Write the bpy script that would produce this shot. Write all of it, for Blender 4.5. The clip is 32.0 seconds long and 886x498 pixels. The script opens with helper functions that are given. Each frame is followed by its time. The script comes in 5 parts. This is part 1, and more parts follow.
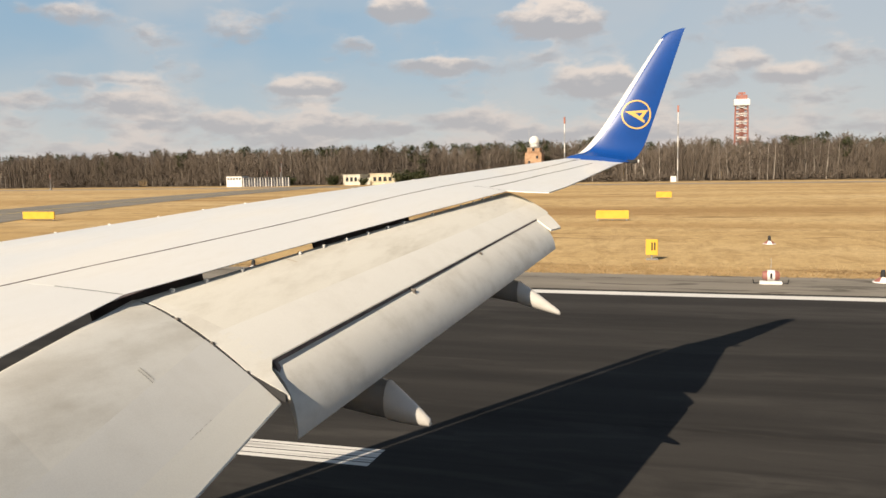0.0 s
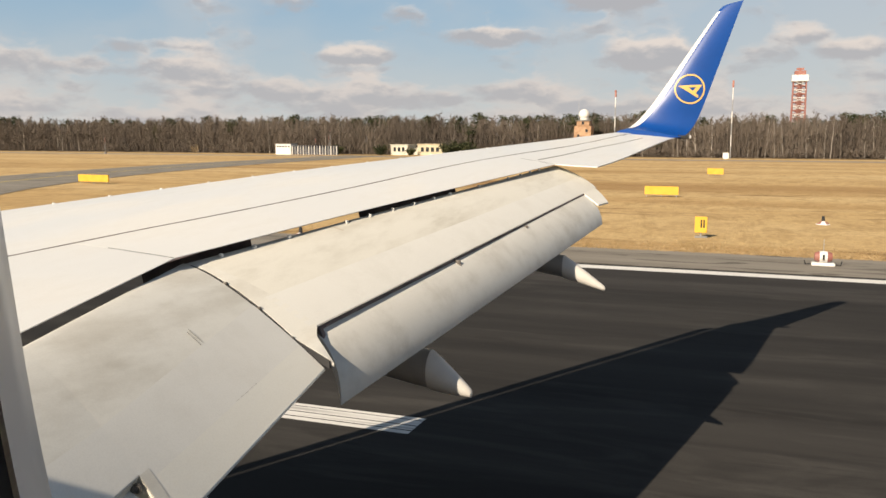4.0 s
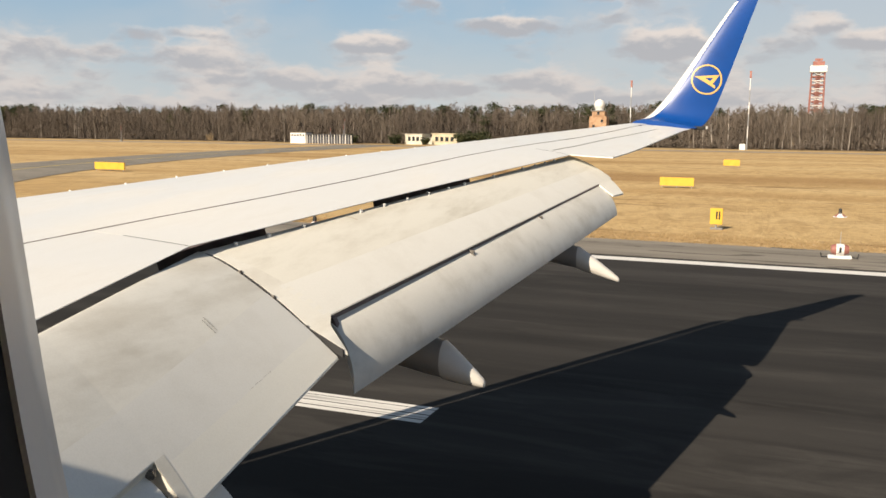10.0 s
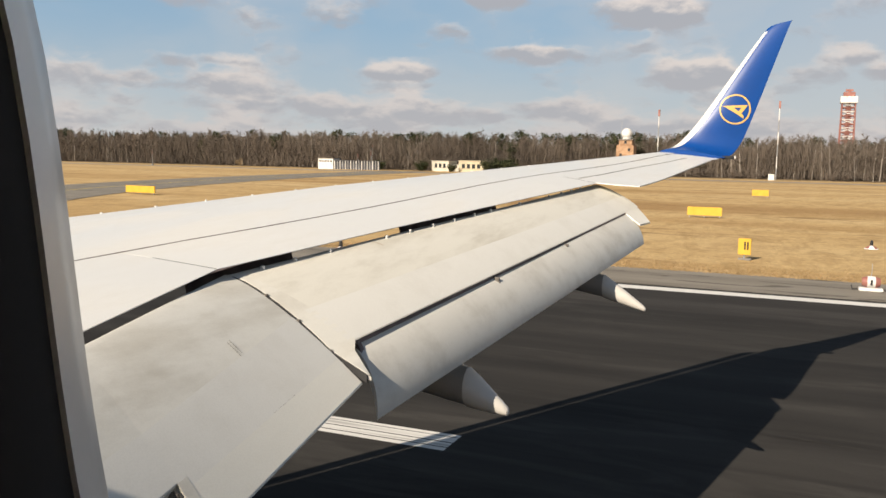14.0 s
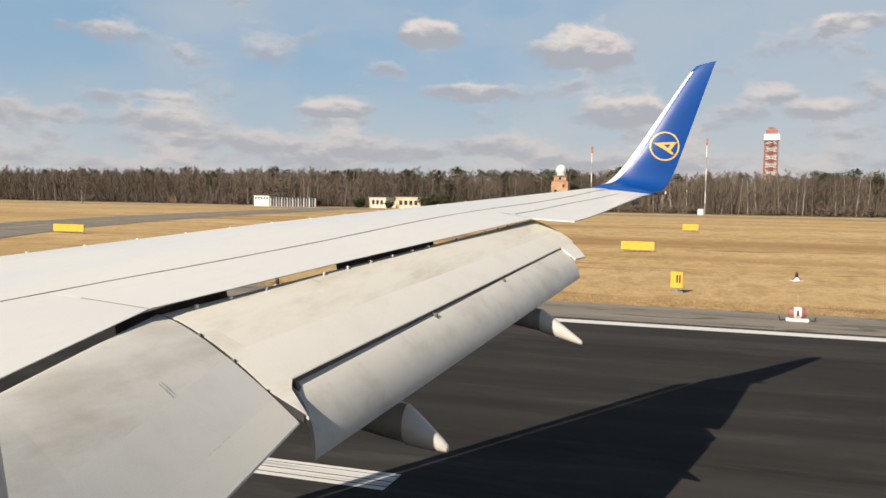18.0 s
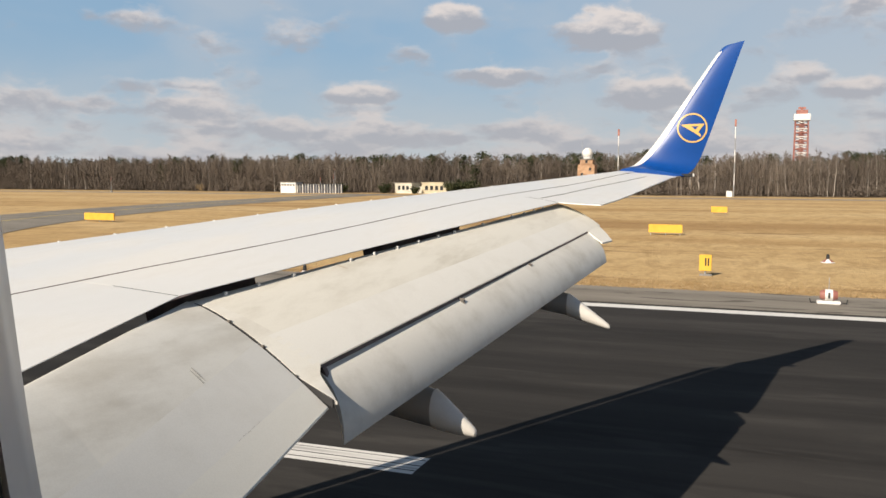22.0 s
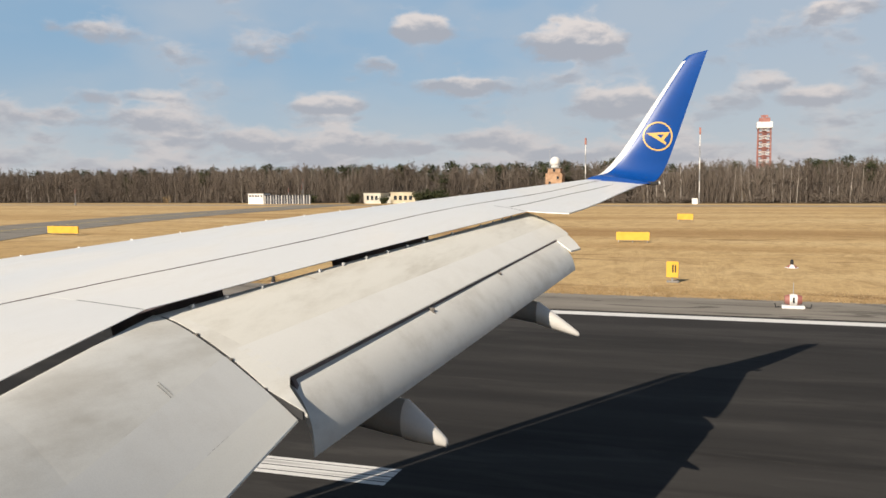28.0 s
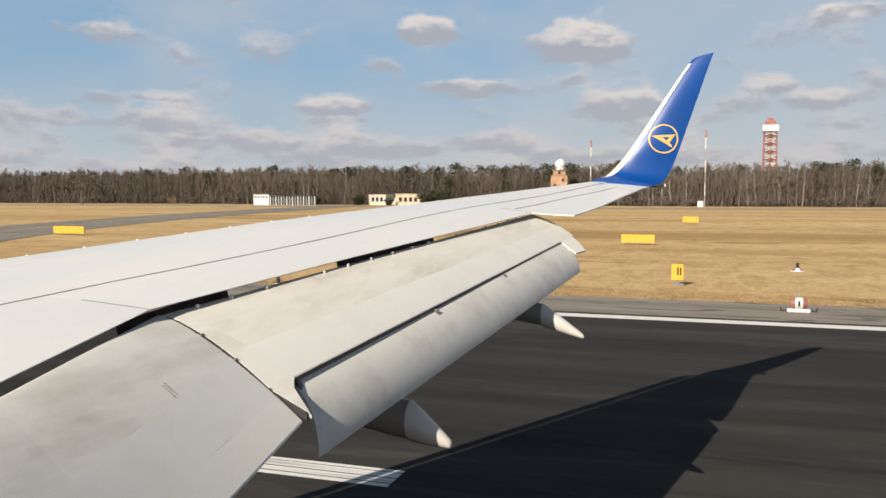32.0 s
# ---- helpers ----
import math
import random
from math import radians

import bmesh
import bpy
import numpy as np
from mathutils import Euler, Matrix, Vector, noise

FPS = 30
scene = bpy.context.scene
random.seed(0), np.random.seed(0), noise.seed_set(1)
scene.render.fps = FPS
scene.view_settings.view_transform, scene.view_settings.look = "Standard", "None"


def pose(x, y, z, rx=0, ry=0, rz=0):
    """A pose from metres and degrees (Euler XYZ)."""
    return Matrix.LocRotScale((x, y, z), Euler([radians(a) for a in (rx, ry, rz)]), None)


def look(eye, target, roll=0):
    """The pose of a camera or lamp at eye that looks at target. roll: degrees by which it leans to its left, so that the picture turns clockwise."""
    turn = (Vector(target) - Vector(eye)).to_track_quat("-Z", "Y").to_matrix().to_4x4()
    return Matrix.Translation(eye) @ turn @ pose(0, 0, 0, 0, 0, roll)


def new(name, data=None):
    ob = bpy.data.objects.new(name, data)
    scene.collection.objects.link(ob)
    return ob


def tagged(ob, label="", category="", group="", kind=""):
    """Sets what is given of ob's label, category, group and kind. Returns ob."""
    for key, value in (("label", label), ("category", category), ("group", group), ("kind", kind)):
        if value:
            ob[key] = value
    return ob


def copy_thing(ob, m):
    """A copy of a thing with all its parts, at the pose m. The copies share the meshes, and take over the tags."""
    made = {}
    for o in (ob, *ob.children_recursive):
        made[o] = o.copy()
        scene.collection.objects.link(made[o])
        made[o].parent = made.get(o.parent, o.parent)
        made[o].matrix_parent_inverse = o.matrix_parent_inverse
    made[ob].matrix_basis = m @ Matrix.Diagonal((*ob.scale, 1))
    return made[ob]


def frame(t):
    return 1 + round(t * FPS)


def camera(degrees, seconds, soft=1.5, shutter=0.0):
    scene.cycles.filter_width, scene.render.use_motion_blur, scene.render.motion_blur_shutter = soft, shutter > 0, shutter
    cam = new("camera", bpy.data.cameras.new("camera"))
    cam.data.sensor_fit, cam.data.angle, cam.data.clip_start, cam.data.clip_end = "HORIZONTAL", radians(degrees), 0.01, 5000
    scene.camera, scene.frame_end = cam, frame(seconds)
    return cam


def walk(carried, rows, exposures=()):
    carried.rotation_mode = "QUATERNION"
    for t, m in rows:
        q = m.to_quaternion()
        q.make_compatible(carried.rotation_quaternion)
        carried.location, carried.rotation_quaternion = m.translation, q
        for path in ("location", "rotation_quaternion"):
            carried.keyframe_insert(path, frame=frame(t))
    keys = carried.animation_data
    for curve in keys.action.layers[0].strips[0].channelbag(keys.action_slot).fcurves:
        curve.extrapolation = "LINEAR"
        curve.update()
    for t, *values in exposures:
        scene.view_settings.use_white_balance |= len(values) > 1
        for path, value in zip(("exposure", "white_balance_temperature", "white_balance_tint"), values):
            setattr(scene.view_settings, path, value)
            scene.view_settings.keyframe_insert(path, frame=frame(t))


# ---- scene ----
# ---- camera ----
cam = camera(55.19, 32.0, soft=1.55)
PATH = [  # seconds, eye x, y, z, degrees turned forward, degrees down, lean
    (0, 0.013, 0.004, 5.098, 16.81, 5.33, -0.92), (0.5, 0.012, 0.001, 5.099, 16.38, 5.22, -0.94), (1, 0.012, 0.004, 5.1, 16.14, 5.26, -0.9),
    (1.5, 0.013, -0.001, 5.097, 16.33, 5.48, -0.83), (2, 0.015, 0.002, 5.097, 16.47, 5.73, -0.72), (2.5, 0.015, -0.001, 5.099, 17.09, 6.16, -0.4),
    (3, 0.016, 0.003, 5.101, 18.61, 6.85, 0.13), (3.5, 0.015, 0, 5.099, 19.73, 7.22, 0.07), (5.5, 0.01, 0.003, 5.1, 20.01, 7.15, 0.41),
    (6, 0.008, 0.0048, 5.099, 19.82, 7.2, 0.47), (6.5, 0.009, 0.002, 5.1, 19.08, 6.67, 0.42), (7, 0.013, -0.001, 5.098, 18.32, 6.29, 0.54),
    (7.5, 0.015, -0.002, 5.098, 18.37, 6.47, 0.43), (8, 0.013, -0.0003, 5.1, 18.75, 6.77, 0.4), (8.5, 0.012, 0.004, 5.099, 18.8, 7.01, 0.41),
    (9, 0.012, -0.001, 5.1, 18.84, 7.15, 0.67), (9.5, 0.011, -0.002, 5.099, 19.62, 7.58, 0.55), (10, 0.01, 0.0038, 5.101, 20.83, 7.93, 0.55),
    (10.5, 0.011, -0.002, 5.098, 21.92, 7.92, 0.75), (11, 0.012, 0, 5.099, 22.36, 7.65, 0.65), (11.5, 0.011, -0.003, 5.099, 22.5, 7.35, 0.83),
    (12, 0.009, -0.002, 5.101, 22.41, 7.11, 0.65), (12.5, 0.006, 0, 5.098, 21.84, 6.2, 1.04), (13, 0.006, 0.001, 5.1, 22.03, 5.86, 1.27),
    (13.5, 0.01, -0.004, 5.099, 22.69, 6.26, 1.2), (14, 0.012, -0.003, 5.099, 22.58, 6.15, 1.11), (14.5, 0.013, -0.002, 5.099, 22.14, 5.79, 1.01),
    (16.5, 0.016, -0.004, 5.097, 21.32, 5.3, 1.3), (17, 0.019, -0.003, 5.096, 19.86, 4.5, 1.52), (17.5, 0.016, -0.005, 5.098, 18.84, 3.92, 1.53),
    (18, 0.013, 0, 5.097, 18.42, 3.63, 0.88), (18.5, 0.011, -0.001, 5.099, 18.49, 3.74, 0.49), (19, 0.012, 0, 5.098, 18.73, 3.73, 0.56),
    (19.5, 0.016, -0.003, 5.098, 19.16, 3.97, 0.28), (20, 0.018, -0.004, 5.098, 19.55, 4.21, 0.3), (20.5, 0.017, 0.001, 5.099, 19.85, 4.41, 0.17),
    (21, 0.017, -0.005, 5.098, 20.08, 4.64, 0.12), (21.5, 0.016, -0.002, 5.099, 20.23, 4.73, 0.13), (22, 0.015, -0.0005, 5.099, 20.19, 4.66, 0.22),
    (22.5, 0.014, 0.0015, 5.098, 19.79, 4.45, 0.4), (23, 0.014, 0.0032, 5.1, 19.59, 4.38, 0.26), (23.5, 0.016, 0.0012, 5.099, 19.44, 4.29, 0.2),
    (24, 0.0156, 0.0016, 5.101, 19.33, 4.24, 0.07), (24.5, 0.0173, 0.0032, 5.101, 19.12, 4.11, 0.03), (25, 0.0195, 0.0035, 5.1, 18.93, 3.98, -0.12),
    (25.5, 0.0185, 0.0045, 5.099, 18.82, 3.95, -0.11), (27.5, 0.0165, 0.0075, 5.099, 18.19, 3.91, -0.18), (28, 0.0155, 0.0035, 5.099, 18.12, 4.01, -0.27),
    (28.5, 0.0155, 0.0035, 5.1, 18.36, 4.17, -0.46), (29, 0.0155, 0.0025, 5.099, 18.58, 4.26, -0.46), (29.5, 0.0155, 0.0065, 5.1, 18.54, 4.09, -0.3),
    (30, 0.0155, 0.0035, 5.099, 18.6, 4.02, -0.35), (30.5, 0.0155, 0.0025, 5.099, 18.64, 4, -0.24), (31, 0.0155, 0.0045, 5.1, 18.58, 3.92, -0.19),
    (31.5, 0.0155, 0.0035, 5.1, 18.57, 3.94, -0.26), (32, 0.0155, 0.0045, 5.096, 18.45, 3.89, -0.03),
]


def eye_row(t, x, y, z, turn, down, lean):
    a, b = radians(turn), radians(down)
    way = Vector((-math.sin(a) * math.cos(b), math.cos(a) * math.cos(b), -math.sin(b)))
    eye = Vector((x, y, z))
    return t, look(eye, eye + way, lean)


walk(cam, [eye_row(*r) for r in PATH], [(0.0, 0.43, 7250, 12), (6.0, 0.44, 7150, 11.5), (9.0, 0.46, 7100, 11.5), (13.0, 0.47, 7000, 11.5), (14.0, 0.37, 6950, 11.5), (17.0, 0.38, 6800, 11.5), (18.0, 0.35, 6780, 11.5), (32.0, 0.32, 6600, 11)])

# ---- sky and sun ----
SUN_WAY = Vector((3.45, 11.9, -7.79)).normalized()  # the way the sunlight travels
SUN_UP = math.asin(-SUN_WAY.z)
SUN_TURN = math.atan2(-SUN_WAY.x, -SUN_WAY.y)


class Nodes:
    """Short hand for node trees."""

    def __init__(self, tree):
        self.tree = tree

    def add(self, kind):
        return self.tree.nodes.new(kind)

    def put(self, node, **sockets):
        for k, v in sockets.items():
            s = node.inputs[int(k[1:]) if k[0] == "i" and k[1:].isdigit() else k.replace("_", " ")]
            if hasattr(v, "is_output"):
                self.tree.links.new(v, s)
            else:
                s.default_value = v
        return node

    def math(self, op, a, b=0.0, clamp=False):
        n = self.add("ShaderNodeMath")
        n.operation, n.use_clamp = op, clamp
        return self.put(n, i0=a, i1=b).outputs[0]

    def noise(self, vec, scale, detail=4.0, rough=0.55, distort=0.0):
        n = self.add("ShaderNodeTexNoise")
        return self.put(n, Vector=vec, Scale=scale, Detail=detail, Roughness=rough, Distortion=distort).outputs[0]

    def scaled(self, vec, x, y, z, shift=(0, 0, 0)):
        n = self.add("ShaderNodeMapping")
        return self.put(n, Vector=vec, Scale=(x, y, z), Location=shift).outputs[0]

    def ramp(self, fac, *stops):
        n = self.add("ShaderNodeValToRGB")
        e = n.color_ramp.elements
        while len(e) < len(stops):
            e.new(0.5)
        for el, (p, c) in zip(e, stops):
            el.position, el.color = p, (*c, 1) if len(c) == 3 else c
        return self.put(n, Fac=fac).outputs[0]

    def step(self, fac, lo, hi):
        n = self.add("ShaderNodeMapRange")
        n.interpolation_type = "SMOOTHSTEP"
        return self.put(n, Value=fac, From_Min=lo, From_Max=hi).outputs[0]

    def mix(self, fac, a, b, blend="MIX"):
        n = self.add("ShaderNodeMix")
        n.data_type, n.blend_type = "RGBA", blend
        return self.put(n, i0=fac, i6=a, i7=b).outputs[2]


def col(*c):
    return (*c, 1.0)


def build_world():
    world = bpy.data.worlds.new("sky")
    scene.world = world
    world.use_nodes = True
    world.node_tree.nodes.clear()
    n = Nodes(world.node_tree)
    air = n.add("ShaderNodeTexSky")
    air.sky_type, air.sun_disc, air.sun_elevation, air.sun_rotation = "NISHITA", False, SUN_UP, SUN_TURN
    air.altitude, air.air_density, air.dust_density, air.ozone_density = 40.0, 1.0, 1.2, 1.5
    sky = air.outputs[0]
    way = n.add("ShaderNodeTexCoord").outputs["Generated"]
    part_ = n.put(n.add("ShaderNodeSeparateXYZ"), Vector=way)
    x, y, z = part_.outputs
    low = n.math("SUBTRACT", 1.0, n.step(z, 0.0, 0.17))
    # a flat layer of broken cumulus, drawn together towards the horizon
    def layer(drop):
        high = n.math("POWER", n.math("ADD", n.math("MAXIMUM", n.math("SUBTRACT", z, drop), 0.0), 0.02), 0.8)
        v = n.put(n.add("ShaderNodeCombineXYZ"), X=n.math("MULTIPLY", x, 11.5), Y=n.math("MULTIPLY", high, 20.0), Z=n.math("MULTIPLY", y, 11.5)).outputs[0]
        warp = n.add("ShaderNodeVectorMath")
        warp.operation = "MULTIPLY_ADD"
        tex = n.put(n.add("ShaderNodeTexNoise"), Vector=v, Scale=2.2, Detail=4.0)
        n.put(warp, i0=tex.outputs["Color"], i1=(0.42, 0.42, 0.0), i2=v)
        return warp.outputs[0]

    def field(drop):
        v = layer(drop)
        puff = n.noise(v, 1.0, 4.0, 0.48)
        rag = n.noise(v, 4.5, 5.0, 0.6)
        return n.math("ADD", n.math("MULTIPLY", puff, 0.82), n.math("MULTIPLY", rag, 0.17))

    heap, lower = field(0.0), field(0.011)
    ahead = n.step(y, 0.0, 0.3)
    edge = n.math("MULTIPLY", n.math("SUBTRACT", n.noise(n.scaled(way, 1.0, 1.0, 1.6), 26.0, 5.0, 0.6), 0.5), 1.5)
    # the larger heaps: sine of the turn, height, half width, half height
    for side, up, wide, high, gain in ((-0.165, 0.169, 0.072, 0.024, 0.34), (-0.325, 0.183, 0.036, 0.017, 0.28), (-0.432, 0.097, 0.039, 0.010, 0.22),
                                       (0.039, 0.116, 0.034, 0.012, 0.22), (0.103, 0.098, 0.040, 0.011, 0.20), (0.120, 0.184, 0.045, 0.014, 0.26),
                                       (-0.125, 0.096, 0.055, 0.019, 0.22), (-0.291, 0.117, 0.050, 0.012, 0.20), (-0.594, 0.106, 0.026, 0.008, 0.16),
                                       (-0.668, 0.078, 0.030, 0.010, 0.16), (-0.504, 0.059, 0.036, 0.013, 0.14), (-0.642, 0.168, 0.030, 0.012, 0.12)):
        u = n.math("DIVIDE", n.math("SUBTRACT", x, side), wide)
        w = n.math("DIVIDE", n.math("SUBTRACT", z, up), high)
        round_ = n.math("ADD", n.math("ADD", n.math("MULTIPLY", u, u), n.math("MULTIPLY", w, w)), edge)
        bell = n.math("MULTIPLY", n.math("MULTIPLY", n.step(round_, 1.7, -0.1), gain), ahead)
        heap = n.math("ADD", heap, bell)
        w2 = n.math("DIVIDE", n.math("SUBTRACT", z, up + high * 0.6), high)
        round2 = n.math("ADD", n.math("ADD", n.math("MULTIPLY", u, u), n.math("MULTIPLY", w2, w2)), edge)
        lower = n.math("ADD", lower, n.math("MULTIPLY", n.math("MULTIPLY", n.step(round2, 1.7, -0.1), gain), ahead))
    cover = n.math("ADD", n.math("SUBTRACT", heap, 0.055), n.math("MULTIPLY", low, 0.22))
    mask = n.step(cover, 0.485, 0.68)
    lit = n.step(n.math("SUBTRACT", heap, lower), -0.09, 0.11)
    shade = n.mix(lit, col(8.7, 8.0, 7.6), col(4.4, 4.6, 5.15))
    shade = n.mix(n.math("MULTIPLY", low, 0.6), shade, col(4.85, 4.95, 5.4))
    blue = n.mix(0.8, sky, col(3.05, 5.0, 7.1))
    veil = n.step(n.noise(n.scaled(layer(0.0), 0.3, 0.3, 0.3), 0.9, 4.0, 0.5), 0.42, 0.66)
    # thin high haze, thicker towards the tail's side
    veil = n.math("MAXIMUM", n.math("MULTIPLY", veil, 0.55), n.math("MULTIPLY", n.step(x, -0.34, 0.10), 0.55))
    blue = n.mix(veil, blue, col(5.8, 6.15, 6.6))
    blue = n.mix(n.math("MULTIPLY", low, 0.88), blue, col(5.75, 6.3, 6.65))
    out = n.mix(n.math("MULTIPLY", mask, 0.85), blue, shade)
    # the sky grows deeper towards the zenith
    out = n.mix(n.math("MULTIPLY", n.step(z, 0.25, 0.62), 0.94), out, col(0.6, 1.0, 1.8))
    bg = n.put(n.add("ShaderNodeBackground"), Color=out, Strength=0.072)
    n.put(n.add("ShaderNodeOutputWorld"), Surface=bg.outputs[0])


build_world()
sun = new("sun", bpy.data.lights.new("sun", "SUN"))
sun.data.energy, sun.data.angle, sun.data.color = 5.0, radians(0.53), (1.0, 0.90, 0.76)
sun.matrix_world = look((-30, -120, 80), Vector((-30, -120, 80)) + SUN_WAY)

# ---- materials ----


def material(name, colour, rough=0.5, metal=0.0, build=None, spec=0.5):
    m = bpy.data.materials.new(name)
    m.use_nodes = True
    n = Nodes(m.node_tree)
    bsdf = m.node_tree.nodes["Principled BSDF"]
    n.put(bsdf, Base_Color=col(*colour), Roughness=rough, Metallic=metal, Specular_IOR_Level=spec)
    if build:
        where = n.add("ShaderNodeTexCoord").outputs["Object"]
        geo_pos = n.add("ShaderNodeNewGeometry").outputs["Position"]
        build(n, bsdf, where, geo_pos)
    return m


def bumped(n, bsdf, height, strength, distance):
    b = n.put(n.add("ShaderNodeBump"), Height=height, Strength=strength, Distance=distance)
    n.put(bsdf, Normal=b.outputs[0])


def grained(a, b, scale, stretch=(1, 1, 1), bump=0.0, bump_scale=60.0, lo=0.35, hi=0.65, fine=0.0):
    """Two colours mixed by noise at one scale, dimmed a little by a finer one."""
    def build(n, bsdf, where, pos):
        big = n.step(n.noise(n.scaled(pos, *stretch), scale, 5.0), lo, hi)
        c = n.mix(big, col(*a), col(*b))
        if fine:
            f = n.noise(pos, scale * 14.0, 3.0)
            c = n.mix(fine, c, n.ramp(f, (0.3, (0.25, 0.25, 0.25)), (0.7, (1, 1, 1))), "MULTIPLY")
        n.put(bsdf, Base_Color=c)
        if bump:
            bumped(n, bsdf, n.noise(pos, bump_scale, 4.0), bump, 0.01)
    return build


def paint_build(base, dirt, dirt_amount, streak=(0.5, 0.16, 1.0), rough=(0.28, 0.5)):
    """Aircraft paint: soft grime along the airflow, fine speckle."""
    def build(n, bsdf, where, pos):
        g1 = n.step(n.noise(n.scaled(pos, *streak), 3.2, 6.0, 0.62), 0.42, 0.72)
        g2 = n.step(n.noise(n.scaled(pos, 5.0, 1.4, 3.0), 1.7, 4.0), 0.5, 0.8)
        grime = n.math("MULTIPLY", n.math("ADD", n.math("MULTIPLY", g1, 0.7), n.math("MULTIPLY", g2, 0.3)), dirt_amount)
        c = n.mix(grime, col(*base), col(*dirt))
        sp = n.noise(pos, 90.0, 2.0)
        c = n.mix(0.06, c, n.ramp(sp, (0.35, (0.3, 0.3, 0.3)), (0.6, (1, 1, 1))), "MULTIPLY")
        n.put(bsdf, Base_Color=c, Roughness=n.math("ADD", n.math("MULTIPLY", g1, rough[1] - rough[0]), rough[0]))
        bumped(n, bsdf, n.noise(n.scaled(pos, 1.2, 0.5, 1.0), 2.0, 2.0), 0.05, 0.02)
    return build


WING_WHITE = material("wing white paint", (0.76, 0.76, 0.74), 0.4, build=paint_build((0.755, 0.75, 0.722), (0.60, 0.585, 0.54), 0.3))
FLAP_CREAM = material("flap cream paint", (0.6, 0.58, 0.52), 0.45, build=paint_build((0.785, 0.77, 0.705), (0.47, 0.435, 0.365), 0.7, (0.7, 0.28, 0.9), (0.35, 0.55)))
FLAP_DUSTY = material("dusty flap paint", (0.6, 0.58, 0.52), 0.45, build=paint_build((0.745, 0.725, 0.65), (0.44, 0.405, 0.33), 0.8, (0.6, 0.16, 0.9), (0.35, 0.55)))
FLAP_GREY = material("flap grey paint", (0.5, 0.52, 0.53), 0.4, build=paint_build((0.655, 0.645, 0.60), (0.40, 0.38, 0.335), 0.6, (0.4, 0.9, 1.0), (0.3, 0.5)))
FAIRING_WHITE = material("fairing paint", (0.62, 0.6, 0.56), 0.4, build=paint_build((0.66, 0.64, 0.60), (0.42, 0.39, 0.34), 0.45))
# Darker than FAIRING_WHITE: the flap's shade on the fairing body is painted in.
FAIRING_SHADE = material("fairing paint with flap shade", (0.3, 0.3, 0.3), 0.45, build=paint_build((0.30, 0.30, 0.30), (0.2, 0.19, 0.17), 0.5))
BLUE = material("winglet blue paint", (0.016, 0.07, 0.36), 0.22, build=paint_build((0.002, 0.058, 0.27), (0.002, 0.043, 0.20), 0.5, (0.6, 0.6, 0.6), (0.42, 0.5)), spec=0.1)
BLUE.node_tree.nodes["Principled BSDF"].inputs["Coat Weight"].default_value = 0.5
BLUE.node_tree.nodes["Principled BSDF"].inputs["Coat Roughness"].default_value = 0.34
YELLOW = material("livery yellow", (0.68, 0.42, 0.12), 0.4)
BARE = material("bare polished metal", (0.85, 0.86, 0.88), 0.28, 0.9, grained((0.80, 0.81, 0.83), (0.9, 0.91, 0.92), 8.0))
# Dark brown of the seams; in the cove and slot it paints their shade.
COVE = material("dark seam and cove shade", (0.12, 0.10, 0.10), 0.7, build=grained((0.10, 0.074, 0.070), (0.17, 0.128, 0.12), 3.0, (0.6, 2, 2)))
SEAL = material("tan seal panel", (0.36, 0.31, 0.25), 0.6, build=grained((0.42, 0.36, 0.28), (0.56, 0.49, 0.40), 4.0))
SCUFF = material("rubbed paint", (0.4, 0.38, 0.34), 0.6, build=grained((0.38, 0.36, 0.32), (0.60, 0.57, 0.51), 30.0))
STEEL = material("hinge steel", (0.3, 0.29, 0.27), 0.5, 0.3, grained((0.10, 0.09, 0.08), (0.22, 0.2, 0.18), 20.0))
RUBBER = material("dark rubber seal", (0.03, 0.03, 0.032), 0.7)
TRIM = material("window reveal plastic", (0.8, 0.78, 0.76), 0.24, build=grained((0.88, 0.84, 0.79), (0.93, 0.89, 0.84), 25.0), spec=0.8)
CABIN = material("cabin lining", (0.10, 0.10, 0.085), 0.7, build=grained((0.09, 0.09, 0.075), (0.12, 0.12, 0.10), 20.0))
SKIN = material("fuselage paint", (0.72, 0.72, 0.72), 0.35, build=paint_build((0.74, 0.74, 0.74), (0.6, 0.6, 0.58), 0.2))


